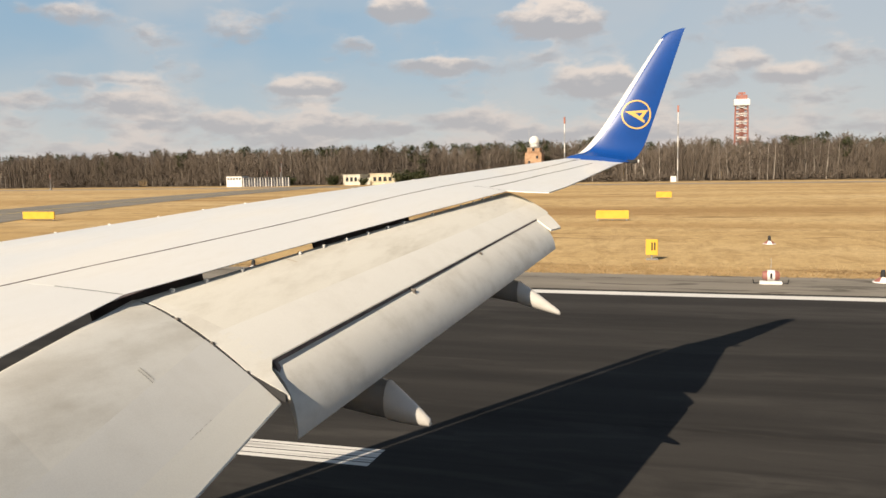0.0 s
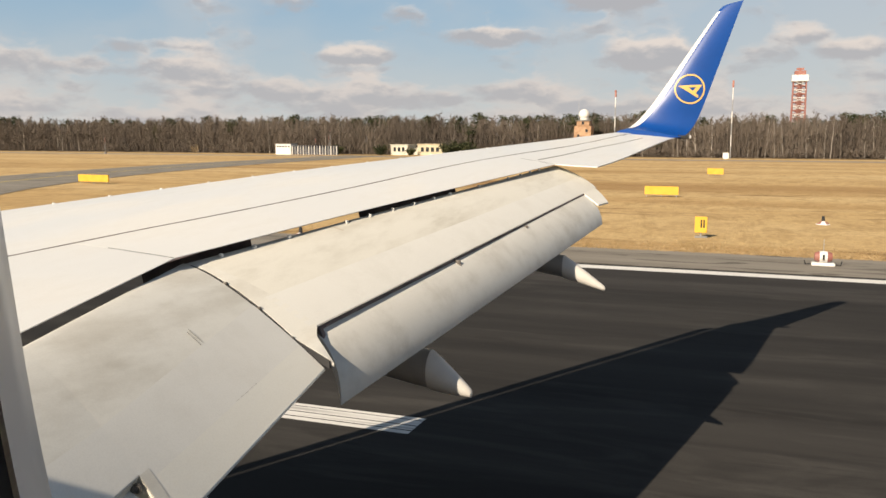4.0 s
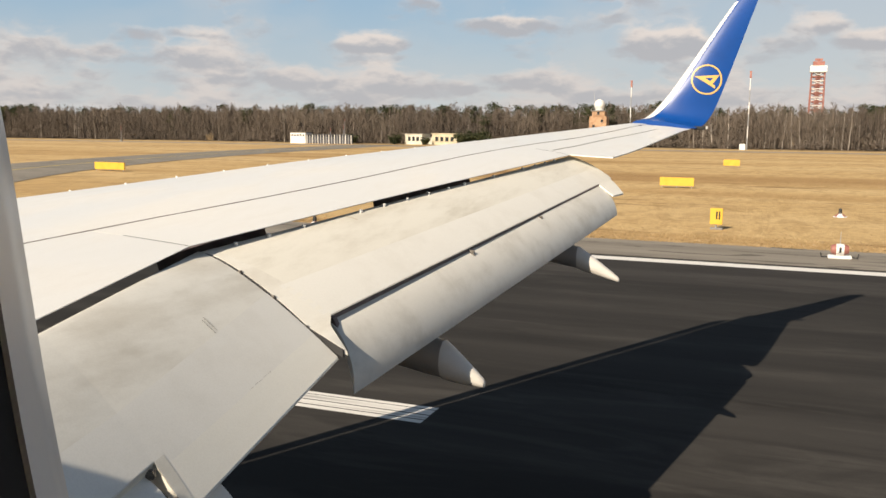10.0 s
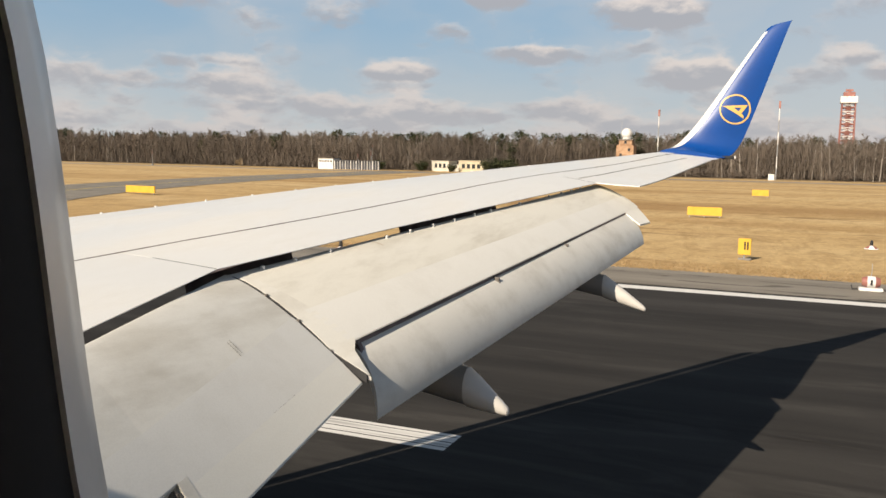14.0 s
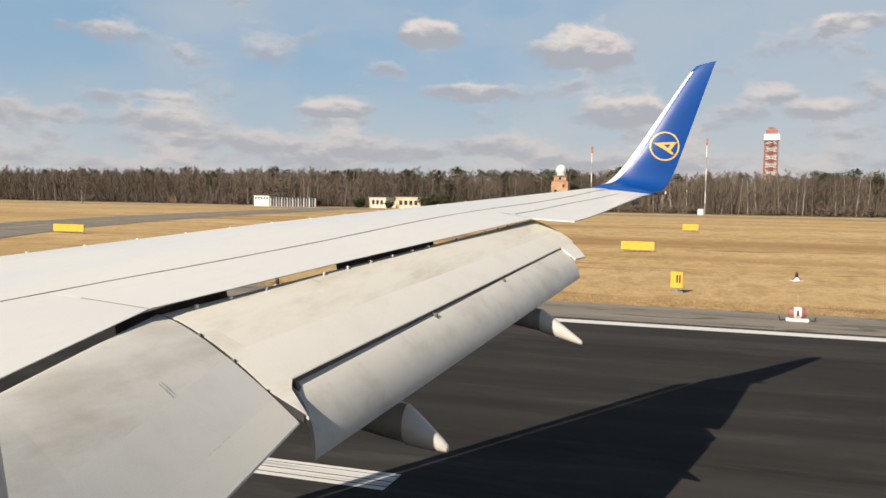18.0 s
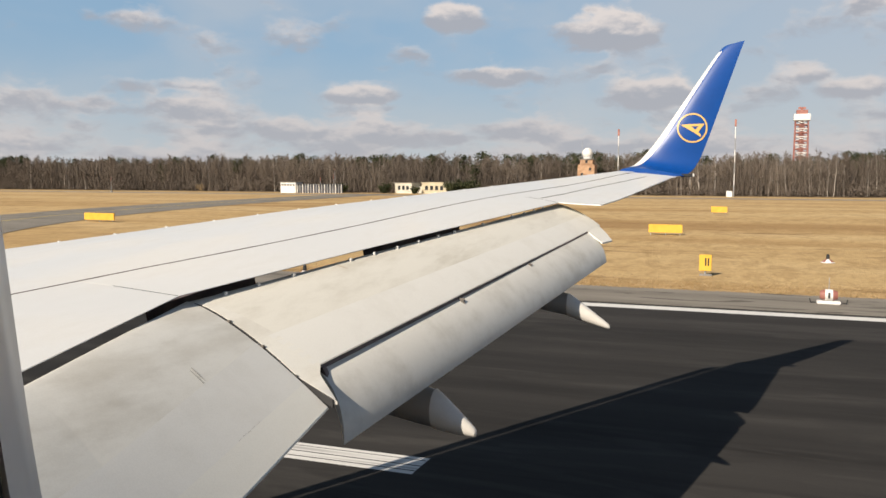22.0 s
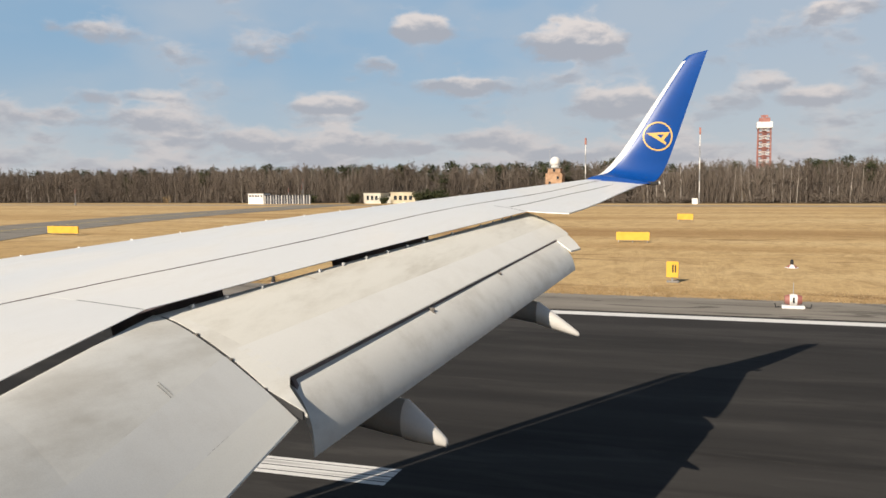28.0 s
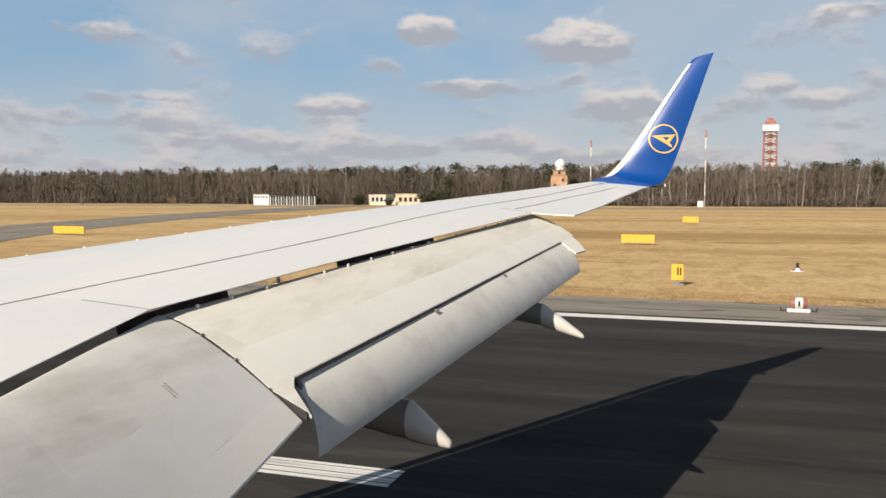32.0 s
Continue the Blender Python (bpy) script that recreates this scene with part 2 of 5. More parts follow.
def asphalt_build(dark, light, patch, moss=0.0):
    """Rolled asphalt: long lanes, thin streaks of rubber, pale worn blots, grit."""
    def build(n, bsdf, where, pos):
        lanes = n.noise(n.scaled(pos, 0.03, 0.5, 1.0), 1.0, 5.0, 0.6, 0.3)
        blot = n.noise(n.scaled(pos, 0.16, 0.62, 1.0, (40, 0, 0)), 1.0, 5.0, 0.62, 0.9)
        thin = n.noise(n.scaled(pos, 0.30, 1.7, 1.0, (3, 9, 0)), 1.0, 4.0, 0.6, 0.9)
        c = n.mix(n.step(lanes, 0.36, 0.66), col(*dark), col(*light))
        c = n.mix(n.math("MULTIPLY", n.step(blot, 0.50, 0.68), patch), c, col(light[0] * 2.1, light[1] * 2.1, light[2] * 2.05))
        c = n.mix(n.math("MULTIPLY", n.step(thin, 0.58, 0.70), patch * 0.4), c, col(light[0] * 2.4, light[1] * 2.4, light[2] * 2.35))
        c = n.mix(n.math("MULTIPLY", n.step(thin, 0.44, 0.36), 0.28), c, col(dark[0] * 0.7, dark[1] * 0.7, dark[2] * 0.7))
        if moss:
            spots = n.noise(n.scaled(pos, 0.22, 0.8, 1.0, (11, 5, 0)), 1.0, 5.0, 0.65, 0.8)
            c = n.mix(n.math("MULTIPLY", n.step(spots, 0.56, 0.64), moss), c, col(0.045, 0.04, 0.03))
        grit = n.noise(pos, 40.0, 3.0, 0.7)
        c = n.mix(0.5, c, n.ramp(grit, (0.25, (0.45, 0.45, 0.45)), (0.75, (1.0, 1.0, 1.0))), "MULTIPLY")
        n.put(bsdf, Base_Color=c, Roughness=n.math("ADD", 0.62, n.math("MULTIPLY", grit, 0.25)))
        bumped(n, bsdf, grit, 0.4, 0.006)
    return build


ASPHALT = material("runway asphalt", (0.03, 0.03, 0.03), 0.8, build=asphalt_build((0.039, 0.0372, 0.0355), (0.059, 0.056, 0.0525), 0.28), spec=0.03)
SHOULDER = material("shoulder asphalt", (0.08, 0.076, 0.07), 0.85, build=asphalt_build((0.24, 0.215, 0.18), (0.31, 0.28, 0.235), 0.05, 0.6), spec=0.15)
LINE_WHITE = material("white road paint", (0.6, 0.6, 0.57), 0.7, build=grained((0.42, 0.41, 0.39), (0.70, 0.69, 0.66), 0.9, (0.15, 6.0, 1.0), 0.2, 50.0, 0.3, 0.5))
LINE_YELLOW = material("yellow road paint", (0.6, 0.45, 0.06), 0.7, build=grained((0.42, 0.33, 0.07), (0.66, 0.5, 0.07), 1.5, (0.2, 4.0, 1.0)))


def grass_build(n, bsdf, where, pos):
    wide = n.noise(n.scaled(pos, 0.007, 0.055, 1.0), 1.0, 5.0, 0.55, 0.5)
    mid = n.noise(n.scaled(pos, 0.5, 0.22, 1.0), 1.0, 6.0, 0.7, 0.8)
    c = n.ramp(wide, (0.32, (0.43, 0.272, 0.128)), (0.46, (0.58, 0.402, 0.195)), (0.56, (0.645, 0.462, 0.238)), (0.70, (0.70, 0.53, 0.30)))
    c = n.mix(n.math("MULTIPLY", n.step(mid, 0.42, 0.68), 0.55), c, col(0.34, 0.22, 0.095))
    bare = n.noise(n.scaled(pos, 0.045, 0.15, 1.0, (7, 3, 0)), 1.0, 5.0, 0.7, 0.7)
    c = n.mix(n.math("MULTIPLY", n.step(bare, 0.57, 0.67), 0.75), c, col(0.24, 0.145, 0.07))
    tuft = n.noise(n.scaled(pos, 2.4, 1.2, 1.0), 1.0, 5.0, 0.75, 0.6)
    c = n.mix(0.5, c, n.ramp(tuft, (0.3, (0.45, 0.42, 0.37)), (0.7, (1.0, 1.0, 1.0))), "MULTIPLY")
    n.put(bsdf, Base_Color=c, Roughness=0.95)
    bumped(n, bsdf, n.math("ADD", tuft, n.math("MULTIPLY", mid, 2.0)), 0.7, 0.12)


GRASS = material("dry winter grass", (0.38, 0.27, 0.12), 0.95, build=grass_build, spec=0.1)
BLADES = material("straw blades", (0.5, 0.38, 0.17), 0.9, build=grained((0.30, 0.215, 0.115), (0.43, 0.315, 0.175), 1.2), spec=0.1)
# Bark colour raised evenly to stand in for haze before the forest.
BARK = material("brown bark lightened for haze", (0.12, 0.09, 0.065), 0.9, build=grained((0.11, 0.093, 0.08), (0.165, 0.142, 0.122), 0.25, fine=0.2), spec=0.1)
TWIG = material("brown bare twigs", (0.13, 0.09, 0.065), 0.9, build=grained((0.13, 0.108, 0.09), (0.185, 0.154, 0.127), 0.03), spec=0.1)
ROAD_PALE = material("pale concrete road", (0.3, 0.27, 0.22), 0.85, build=grained((0.25, 0.22, 0.18), (0.36, 0.32, 0.27), 0.15), spec=0.1)
LANE_A = material("asphalt lane, browner", (0.03, 0.028, 0.026), 0.8, build=asphalt_build((0.044, 0.0418, 0.040), (0.059, 0.056, 0.053), 0.2), spec=0.03)
LANE_B = material("asphalt lane, greyer", (0.03, 0.03, 0.03), 0.8, build=asphalt_build((0.036, 0.0345, 0.033), (0.052, 0.0495, 0.0465), 0.2), spec=0.03)
BIRCH = material("pale birch bark", (0.45, 0.41, 0.36), 0.8, build=grained((0.24, 0.21, 0.18), (0.62, 0.57, 0.51), 0.12, (1, 1, 0.3)), spec=0.2)
PINE = material("pine needles", (0.035, 0.05, 0.025), 0.9, build=grained((0.035, 0.045, 0.024), (0.085, 0.092, 0.046), 0.4, fine=0.3), spec=0.1)
FLOOR_LEAF = material("leaf litter", (0.2, 0.14, 0.08), 0.95, build=grained((0.13, 0.09, 0.05), (0.3, 0.22, 0.12), 0.2))
RENDER_WHITE = material("pale facade", (0.62, 0.59, 0.5), 0.8, build=grained((0.55, 0.52, 0.44), (0.68, 0.65, 0.56), 0.3))
RENDER_YELLOW = material("yellow facade", (0.58, 0.52, 0.38), 0.8, build=grained((0.52, 0.46, 0.33), (0.62, 0.55, 0.41), 0.3))
DARK_GLASS = material("dark window glass", (0.03, 0.035, 0.04), 0.15)
ROOF_GREY = material("grey roofing", (0.22, 0.21, 0.2), 0.8, build=grained((0.18, 0.17, 0.16), (0.27, 0.26, 0.24), 0.4))
RED = material("red paint", (0.55, 0.10, 0.06), 0.55, build=grained((0.28, 0.105, 0.085), (0.35, 0.16, 0.13), 0.6))
SIGNAL_WHITE = material("white enamel", (0.75, 0.74, 0.72), 0.5, build=grained((0.66, 0.65, 0.62), (0.8, 0.79, 0.77), 0.8))
SIGN_YELLOW = material("yellow sign", (0.72, 0.45, 0.03), 0.5, build=grained((0.62, 0.36, 0.035), (0.70, 0.43, 0.05), 1.0))
BRICK_TAN = material("tan brick", (0.4, 0.25, 0.15), 0.85, build=grained((0.32, 0.19, 0.11), (0.46, 0.3, 0.19), 0.6))
GREY_METAL = material("galvanised steel", (0.4, 0.41, 0.42), 0.5, 0.5, grained((0.33, 0.34, 0.35), (0.46, 0.47, 0.48), 2.0))
SHED_DARK = material("dark blue-grey sheet metal", (0.07, 0.075, 0.09), 0.6, build=grained((0.055, 0.06, 0.072), (0.09, 0.095, 0.11), 0.5))
BLACK = material("matt black", (0.02, 0.02, 0.02), 0.7)

# ---- building blocks ----


def link(name, mesh, mat, parent=None, label="", smooth=False):
    mesh.materials.clear()
    mesh.materials.append(mat)
    if smooth:
        mesh.polygons.foreach_set("use_smooth", [True] * len(mesh.polygons))
    ob = new(name, mesh)
    ob.parent = parent
    if label:
        tagged(ob, label)
    return ob


def part(name, bm, mat, parent=None, label="", smooth=False):
    mesh = bpy.data.meshes.new(name)
    bmesh.ops.recalc_face_normals(bm, faces=bm.faces)
    if smooth:
        for e in bm.edges:
            e.smooth = len(e.link_faces) != 2 or e.calc_face_angle() < 0.55
    bm.to_mesh(mesh)
    bm.free()
    return link(name, mesh, mat, parent, label, smooth)


def thing(name, label, category, group="", kind="", at=(0, 0, 0), turn=0.0):
    ob = new(name)
    ob.location = at
    ob.rotation_euler.z = radians(turn)
    return tagged(ob, label, category, group, kind)


def box(bm, x0, x1, y0, y1, z0, z1, bevel=0.0):
    m = Matrix.LocRotScale(((x0 + x1) / 2, (y0 + y1) / 2, (z0 + z1) / 2), None, (x1 - x0, y1 - y0, z1 - z0))
    made = bmesh.ops.create_cube(bm, size=1.0, matrix=m)["verts"]
    if bevel:
        edges = {e for v in made for e in v.link_edges}
        bmesh.ops.bevel(bm, geom=list(edges), offset=bevel, segments=2, affect="EDGES")
    return bm


def boxes(*rows, bevel=0.0):
    bm = bmesh.new()
    for r in rows:
        box(bm, *r, bevel=bevel)
    return bm


def rod(bm, a, b, r0, r1=None, sides=8, caps=True):
    a, b = Vector(a), Vector(b)
    r1 = r0 if r1 is None else r1
    q = (b - a).to_track_quat("Z", "Y")
    rings = []
    for p, r in ((a, r0), (b, r1)):
        rings.append([bm.verts.new(p + q @ Vector((r * math.cos(k * math.tau / sides), r * math.sin(k * math.tau / sides), 0))) for k in range(sides)])
    for k in range(sides):
        bm.faces.new((rings[0][k], rings[0][(k + 1) % sides], rings[1][(k + 1) % sides], rings[1][k]))
    if caps:
        bm.faces.new(rings[0][::-1])
        bm.faces.new(rings[1])
    return bm


def loft(rings, closed=True, caps=True):
    """A skin over rings of equally many points."""
    bm = bmesh.new()
    rows = [[bm.verts.new(p) for p in ring] for ring in rings]
    n = len(rows[0])
    for a, b in zip(rows, rows[1:]):
        for k in range(n if closed else n - 1):
            bm.faces.new((a[k], a[(k + 1) % n], b[(k + 1) % n], b[k]))
    if caps and closed:
        bm.faces.new(rows[0][::-1])
        bm.faces.new(rows[-1])
    return bm


def lerp(a, b, t):
    return a + (b - a) * t


def table(x, *rows):
    """Linear look-up of a value over rows of (x, value)."""
    for (x0, v0), (x1, v1) in zip(rows, rows[1:]):
        if x <= x1 or (x1, v1) == rows[-1]:
            t = (x - x0) / (x1 - x0)
            return lerp(v0, v1, t)


# ---- the aeroplane: fuselage, wing, flaps, winglet ----
plane = thing("airliner", "white airliner with a swept wing, lowered flaps and a blue winglet", "airplane")
fuselage_y, fuselage_z, half_wide, half_high = -1.288, 4.30, 1.50, 1.39


def wall_y(z):
    """How far out the fuselage skin lies at a height."""
    return fuselage_y + half_wide * max(0.0, 1 - abs((z - fuselage_z) / half_high) ** 4) ** 0.25


def build_fuselage():
    """A barrel with flat sides, a gap in the wall at the near cabin window and a row of window openings on the far side."""
    bm = bmesh.new()
    far = [0.5 * k for k in range(-18, 19)]
    xs = sorted({-14.0, 14.0, -0.30, 0.30} | {round(x + d, 3) for x in far for d in (-0.15, 0.15)})
    heights = (4.85, 5.0, 5.15, 5.30, 5.45)
    near_side = [Vector((0, wall_y(z), z)) for z in heights]
    far_side = [Vector((0, 2 * fuselage_y - wall_y(z), z)) for z in reversed(heights)]
    a0, a1 = math.asin((0.55 / half_high) ** 2), math.asin((1.15 / half_high) ** 2)

    def arc(start, end, count):
        pts = []
        for k in range(1, count):
            a = lerp(start, end, k / count)
            c, d = math.cos(a), math.sin(a)
            pts.append(Vector((0, fuselage_y + half_wide * math.copysign(abs(c) ** 0.5, c), fuselage_z + half_high * math.copysign(abs(d) ** 0.5, d))))
        return pts
    over = arc(a1, math.pi - a1, 18)
    ring = near_side + over + far_side + arc(math.pi - a0, math.tau + a0, 26)
    first = len(near_side) + len(over)
    rows = [[bm.verts.new(p + Vector((x, 0, 0))) for p in ring] for x in xs]
    n = len(ring)
    for i in range(len(xs) - 1):
        mid = (xs[i] + xs[i + 1]) / 2
        for k in range(n):
            if abs(mid) < 0.30 and k < 4:
                continue
            if first + 1 <= k < first + 4 and any(abs(mid - x) < 0.149 for x in far):
                continue
            bm.faces.new((rows[i][k], rows[i + 1][k], rows[i + 1][(k + 1) % n], rows[i][(k + 1) % n]))
    bm.faces.new(rows[0])
    bm.faces.new(rows[-1][::-1])
    return part("fuselage", bm, SKIN, plane, "white fuselage skin", True)


def leaned(ring):
    """The wall leans inwards above the middle of the window."""
    return [Vector((p.x, p.y - 0.19 * (p.z - 5.12 + math.sqrt((p.z - 5.12) ** 2 + 0.0025) - 0.05), p.z)) for p in ring]


def oval(cx, cz, w, h, y, power=3.2, n=144):
    pts = []
    for k in range(n):
        a = k * math.tau / n
        c, d = math.cos(a), math.sin(a)
        pts.append(Vector((cx + w * math.copysign(abs(c) ** (2 / power), c), y, cz + h * math.copysign(abs(d) ** (2 / power), d))))
    return leaned(pts)


def build_window(body):
    wx, wz, a, h = 0.018, 5.15, 0.1434, 0.225
    lip = oval(wx, wz, a + 0.0012, h + 0.0012, 0.106)
    lining = loft([oval(wx, wz, 0.46, 0.40, 0.05, 12), oval(wx, wz, a + 0.05, h + 0.05, 0.075), oval(wx, wz, a + 0.018, h + 0.018, 0.088), oval(wx, wz, a + 0.009, h + 0.009, 0.098)], caps=False)
    part("window_lining", lining, CABIN, body, "dark cabin side lining round a window", True)
    part("window_gasket", loft([oval(wx, wz, a + 0.009, h + 0.009, 0.0985), lip, oval(wx, wz, a - 0.0010, h - 0.0006, 0.1128)], caps=False), RUBBER, body, "black window gasket", True)
    rim = [oval(wx, wz, a + d, h + d * 0.6, y) for d, y in ((-0.0024, 0.1130), (0.0016, 0.1203), (0.0054, 0.1272), (0.0078, 0.1288), (0.02, 0.136), (0.05, 0.155), (0.09, 0.18))]
    part("window_reveal", loft(rim, caps=False), TRIM, body, "pale grey window reveal", True)
    skin = [Vector((p.x - wx, wall_y(p.z) + 0.003, p.z)) for p in oval(wx, wz, 0.302, 0.302, 0.2, 24)]
    part("window_skin", loft([oval(wx, wz, a + 0.09, h + 0.055, 0.181), skin], caps=False), SKIN, body, "white skin panel round the window")


build_window(build_fuselage())


def te_x(y):
    return table(y, (0.0, -3.12), (5.50, -4.228), (7.49, -3.82), (9.52, -3.35), (12.12, -2.70), (12.40, -2.62), (17.3, -1.27))


def te_z(y):
    return 3.69 + 0.089 * y


def le_x(y):
    return -2.35 - 0.512 * (17.17 - y)


def hinge_x(y):
    return table(y, (0.0, -6.2), (4.98, -5.33), (5.84, -5.15), (7.0, -4.80), (8.58, -4.37), (10.86, -3.83), (12.26, -3.43), (13.77, -2.92), (14.9, -2.63), (16.53, -2.30), (17.3, -2.12))


def top_z(x, y):
    """Height of the wing's upper skin."""
    u = (x - te_x(y)) / (le_x(y) - te_x(y))
    crest = table(y, (0.0, -0.02), (6.0, 0.02), (10.0, 0.09), (17.3, 0.10))
    return te_z(y) + u * crest + 0.10 * math.sin(math.pi * min(max(u, 0), 1)) * min(1.0, (17.6 - y) / 6)


def build_wing():
    rings = []
    for k in range(25):
        y = lerp(0.15, 16.95, k / 24)
        t, h, l = te_x(y), hinge_x(y), le_x(y)
        chord = t - l
        depth = 0.105 * chord
        flap_zone = y < 12.35
        back = lerp(t, h, 0.80 if flap_zone else 0.02)
        ring = [Vector((x, y, top_z(x, y) - d)) for x, d in
                [(back, 0.016), (lerp(back, h, 0.6), 0.016), (h - 0.004, 0.016), (h - 0.012, 0.0)]]
        ring += [Vector((lerp(h, l, s), y, top_z(lerp(h, l, s), y))) for s in (0.2, 0.4, 0.6, 0.8, 0.93)]
        ring += [Vector((l - 0.02, y, top_z(l, y) - 0.012)), Vector((l - 0.12, y, top_z(l, y) - 0.09)), Vector((l - 0.10, y, top_z(l, y) - 0.18))]
        ring += [Vector((lerp(l, t, s), y, te_z(y) - depth * q)) for s, q in ((0.1, 0.75), (0.35, 1.0), (0.6, 0.85))]
        ring += [Vector((back, y, te_z(y) - (0.10 if flap_zone else 0.03) * (0.4 + chord / 8)))]
        rings.append(ring)
    return part("wing", loft(rings), WING_WHITE, plane, "long white wing with thin dark panel seams", True)


wing = build_wing()


def panel(name, y0, y1, front, back, mat, label, thick=0.014, steps=6, rise=0.0):
    """A thin plate on the wing between two chordwise lines, functions of y."""
    rings = []
    for k in range(steps + 1):
        y = lerp(y0, y1, k / steps)
        f, b = front(y), back(y)
        xs = [lerp(f, b, s) for s in (0.0, 0.25, 0.5, 0.75, 1.0)]
        up = [Vector((x, y, top_z(x, y) + rise)) for x in xs]
        rings.append(up + [p - Vector((0, 0, thick)) for p in reversed(up)])
    return part(name, loft(rings), mat, wing, label)


gap = 0.0012
for y0, y1 in ((0.9, 3.1), (3.1, 5.498), (5.502, 7.6), (7.6, 9.5), (9.5, 11.3), (11.3, 12.2)):
    panel("spoiler", y0 + gap, y1 - gap, lambda y: hinge_x(y) + 0.012, lambda y: te_x(y), WING_WHITE, "white spoiler panel lying flush", 0.006)
panel("aileron", 12.206, 16.4, lambda y: hinge_x(y) + 0.012, lambda y: table(y, (12.2, -2.06), (13.13, -1.88), (15.05, -1.67), (16.8, -1.44)), WING_WHITE, "white aileron", 0.016)
for y, wide in ((5.5, 0.004), (12.203, 0.002)):
    panel("seam", y - wide, y + wide, lambda y: lerp(hinge_x(y), te_x(y), 0.35), lambda y: te_x(y) - 0.01, RUBBER, "", 0.008, 1, 0.0015)
AFT_SEAM = ((12.3, -2.96), (13.04, -2.735), (14.09, -2.483), (15.14, -2.174), (16.3, -1.90))
panel("seam", 12.3, 16.2, lambda y: table(y, *AFT_SEAM), lambda y: table(y, *AFT_SEAM) + 0.012, STEEL, "", 0.008, 6, 0.004)
panel("seam", 0.9, 16.6, lambda y: hinge_x(y) - 0.006, lambda y: hinge_x(y) + 0.010, COVE, "dark hinge seam", 0.006, 24, 0.003)


def blade(le, te, up, thick, n=10, camber=0.06):
    """An aerofoil ring from a leading to a trailing point; up is roughly its upward normal."""
    le, te, up = Vector(le), Vector(te), Vector(up).normalized()
    c = (te - le).length
    upper, lower = [], []
    for k in range(n + 1):
        s = 0.5 - 0.5 * math.cos(math.pi * k / n)
        half = thick * (1.48 * math.sqrt(s) - 0.63 * s - 1.76 * s ** 2 + 1.42 * s ** 3 - 0.51 * s ** 4)
        arch = camber * c * 4 * s * (1 - s)
        p = le.lerp(te, s)
        upper.append(p + up * (arch + half + 0.003))
        lower.append(p + up * (arch - half * 0.8 - 0.003))
    return upper[::-1] + lower[1:]


def bow(camber, t):
    return lerp(camber[0], camber[1], t) if isinstance(camber, tuple) else camber


def blade_loft(name, a, b, up, thick, mat, parent, label, camber=0.06, steps=8, n=10):
    rings = []
    for k in range(steps + 1):
        t = k / steps
        le, te = Vector(a[0]).lerp(Vector(b[0]), t), Vector(a[1]).lerp(Vector(b[1]), t)
        rings.append(blade(le, te, up, lerp(thick[0], thick[1], t), n, bow(camber, t)))
    return part(name, loft(rings), mat, parent, label, True)


UP_FLAP = (0.55, -0.1, 1.0)
OUT_A, OUT_B = ((-4.47, 5.66, 4.10), (-3.21, 5.86, 3.615)), ((-2.98, 12.02, 4.69), (-2.19, 12.06, 4.385))
IN_A, IN_B = ((-3.35, 0.45, 3.83), (-2.37, 0.5, 2.70)), ((-4.486, 5.70, 4.07), (-2.941, 5.56, 3.381))
OUT_T, OUT_C, IN_T, IN_C = (0.15, 0.12), 0.028, (0.25, 0.307), (0.070, 0.005)
TIP = 1.07


def half_depth(thick, t, s):
    return lerp(thick[0], thick[1], t) * (1.48 * math.sqrt(s) - 0.63 * s - 1.76 * s ** 2 + 1.42 * s ** 3 - 0.51 * s ** 4)


def flap_top(a, b, thick, camber, t, s, rise=0.003):
    """A point on the upper side of a flap, at t along it and s across it."""
    n = Vector(UP_FLAP).normalized()
    le, te = Vector(a[0]).lerp(Vector(b[0]), t), Vector(a[1]).lerp(Vector(b[1]), t)
    return le.lerp(te, s) + n * ((te - le).length * bow(camber, t) * 4 * s * (1 - s) + half_depth(thick, t, s) + rise)


def flap_ring(a, b, thick, camber, t, first, reach=1.0):
    """A flap's section with a blunt rounded nose; in front of it the gap is open to the ground."""
    n = Vector(UP_FLAP).normalized()
    across = [lerp(first, reach, (k / 14) ** 1.3) for k in range(15)]
    upper = [flap_top(a, b, thick, camber, t, u) for u in across]
    fore = (upper[0] - upper[1]).normalized()
    drop = fore.cross(Vector((0, 1, 0))).normalized()
    drop = drop if drop.z < 0 else -drop
    r = 0.14 * thick[0]
    nose = [upper[0] + fore * (r * math.sin(w)) + drop * (r * (1 - math.cos(w))) for w in (0.45, 0.9, 1.35)]
    lower = [flap_top(a, b, thick, camber, t, u) - n * (1.8 * half_depth(thick, t, u) + 0.006) for u in across]
    lower[0] = nose[-1] + drop * (3 * r) - fore * (0.6 * r)
    return upper[::-1] + nose + lower


out_flap = part("outboard_flap", loft([flap_ring(OUT_A, OUT_B, OUT_T, OUT_C, TIP * k / 8, 0.14) for k in range(9)]), FLAP_DUSTY, plane, "cream outboard flap with soft grey grime", True)
CUT_T, CUT_S = 0.583, 0.80


def nose_line(t):
    """Where the inboard flap's rounded nose begins; in front of it the gap is open to the ground."""
    return min(0.185, 0.17 - 0.185 * (t - 0.63))


def inboard_flap():
    """The inboard flap; its rear edge is cut away near the fuselage, where an aft segment of its own sits."""
    rings = []
    for t, reach in [(k * CUT_T / 6, CUT_S) for k in range(7)] + [(lerp(CUT_T, 1.0, k / 5), 1.0) for k in range(6)]:
        rings.append(flap_ring(IN_A, IN_B, IN_T, IN_C, t, nose_line(t), reach))
    return part("inboard_flap", loft(rings), FLAP_CREAM, plane, "large cream inboard flap with dirt streaks", True)


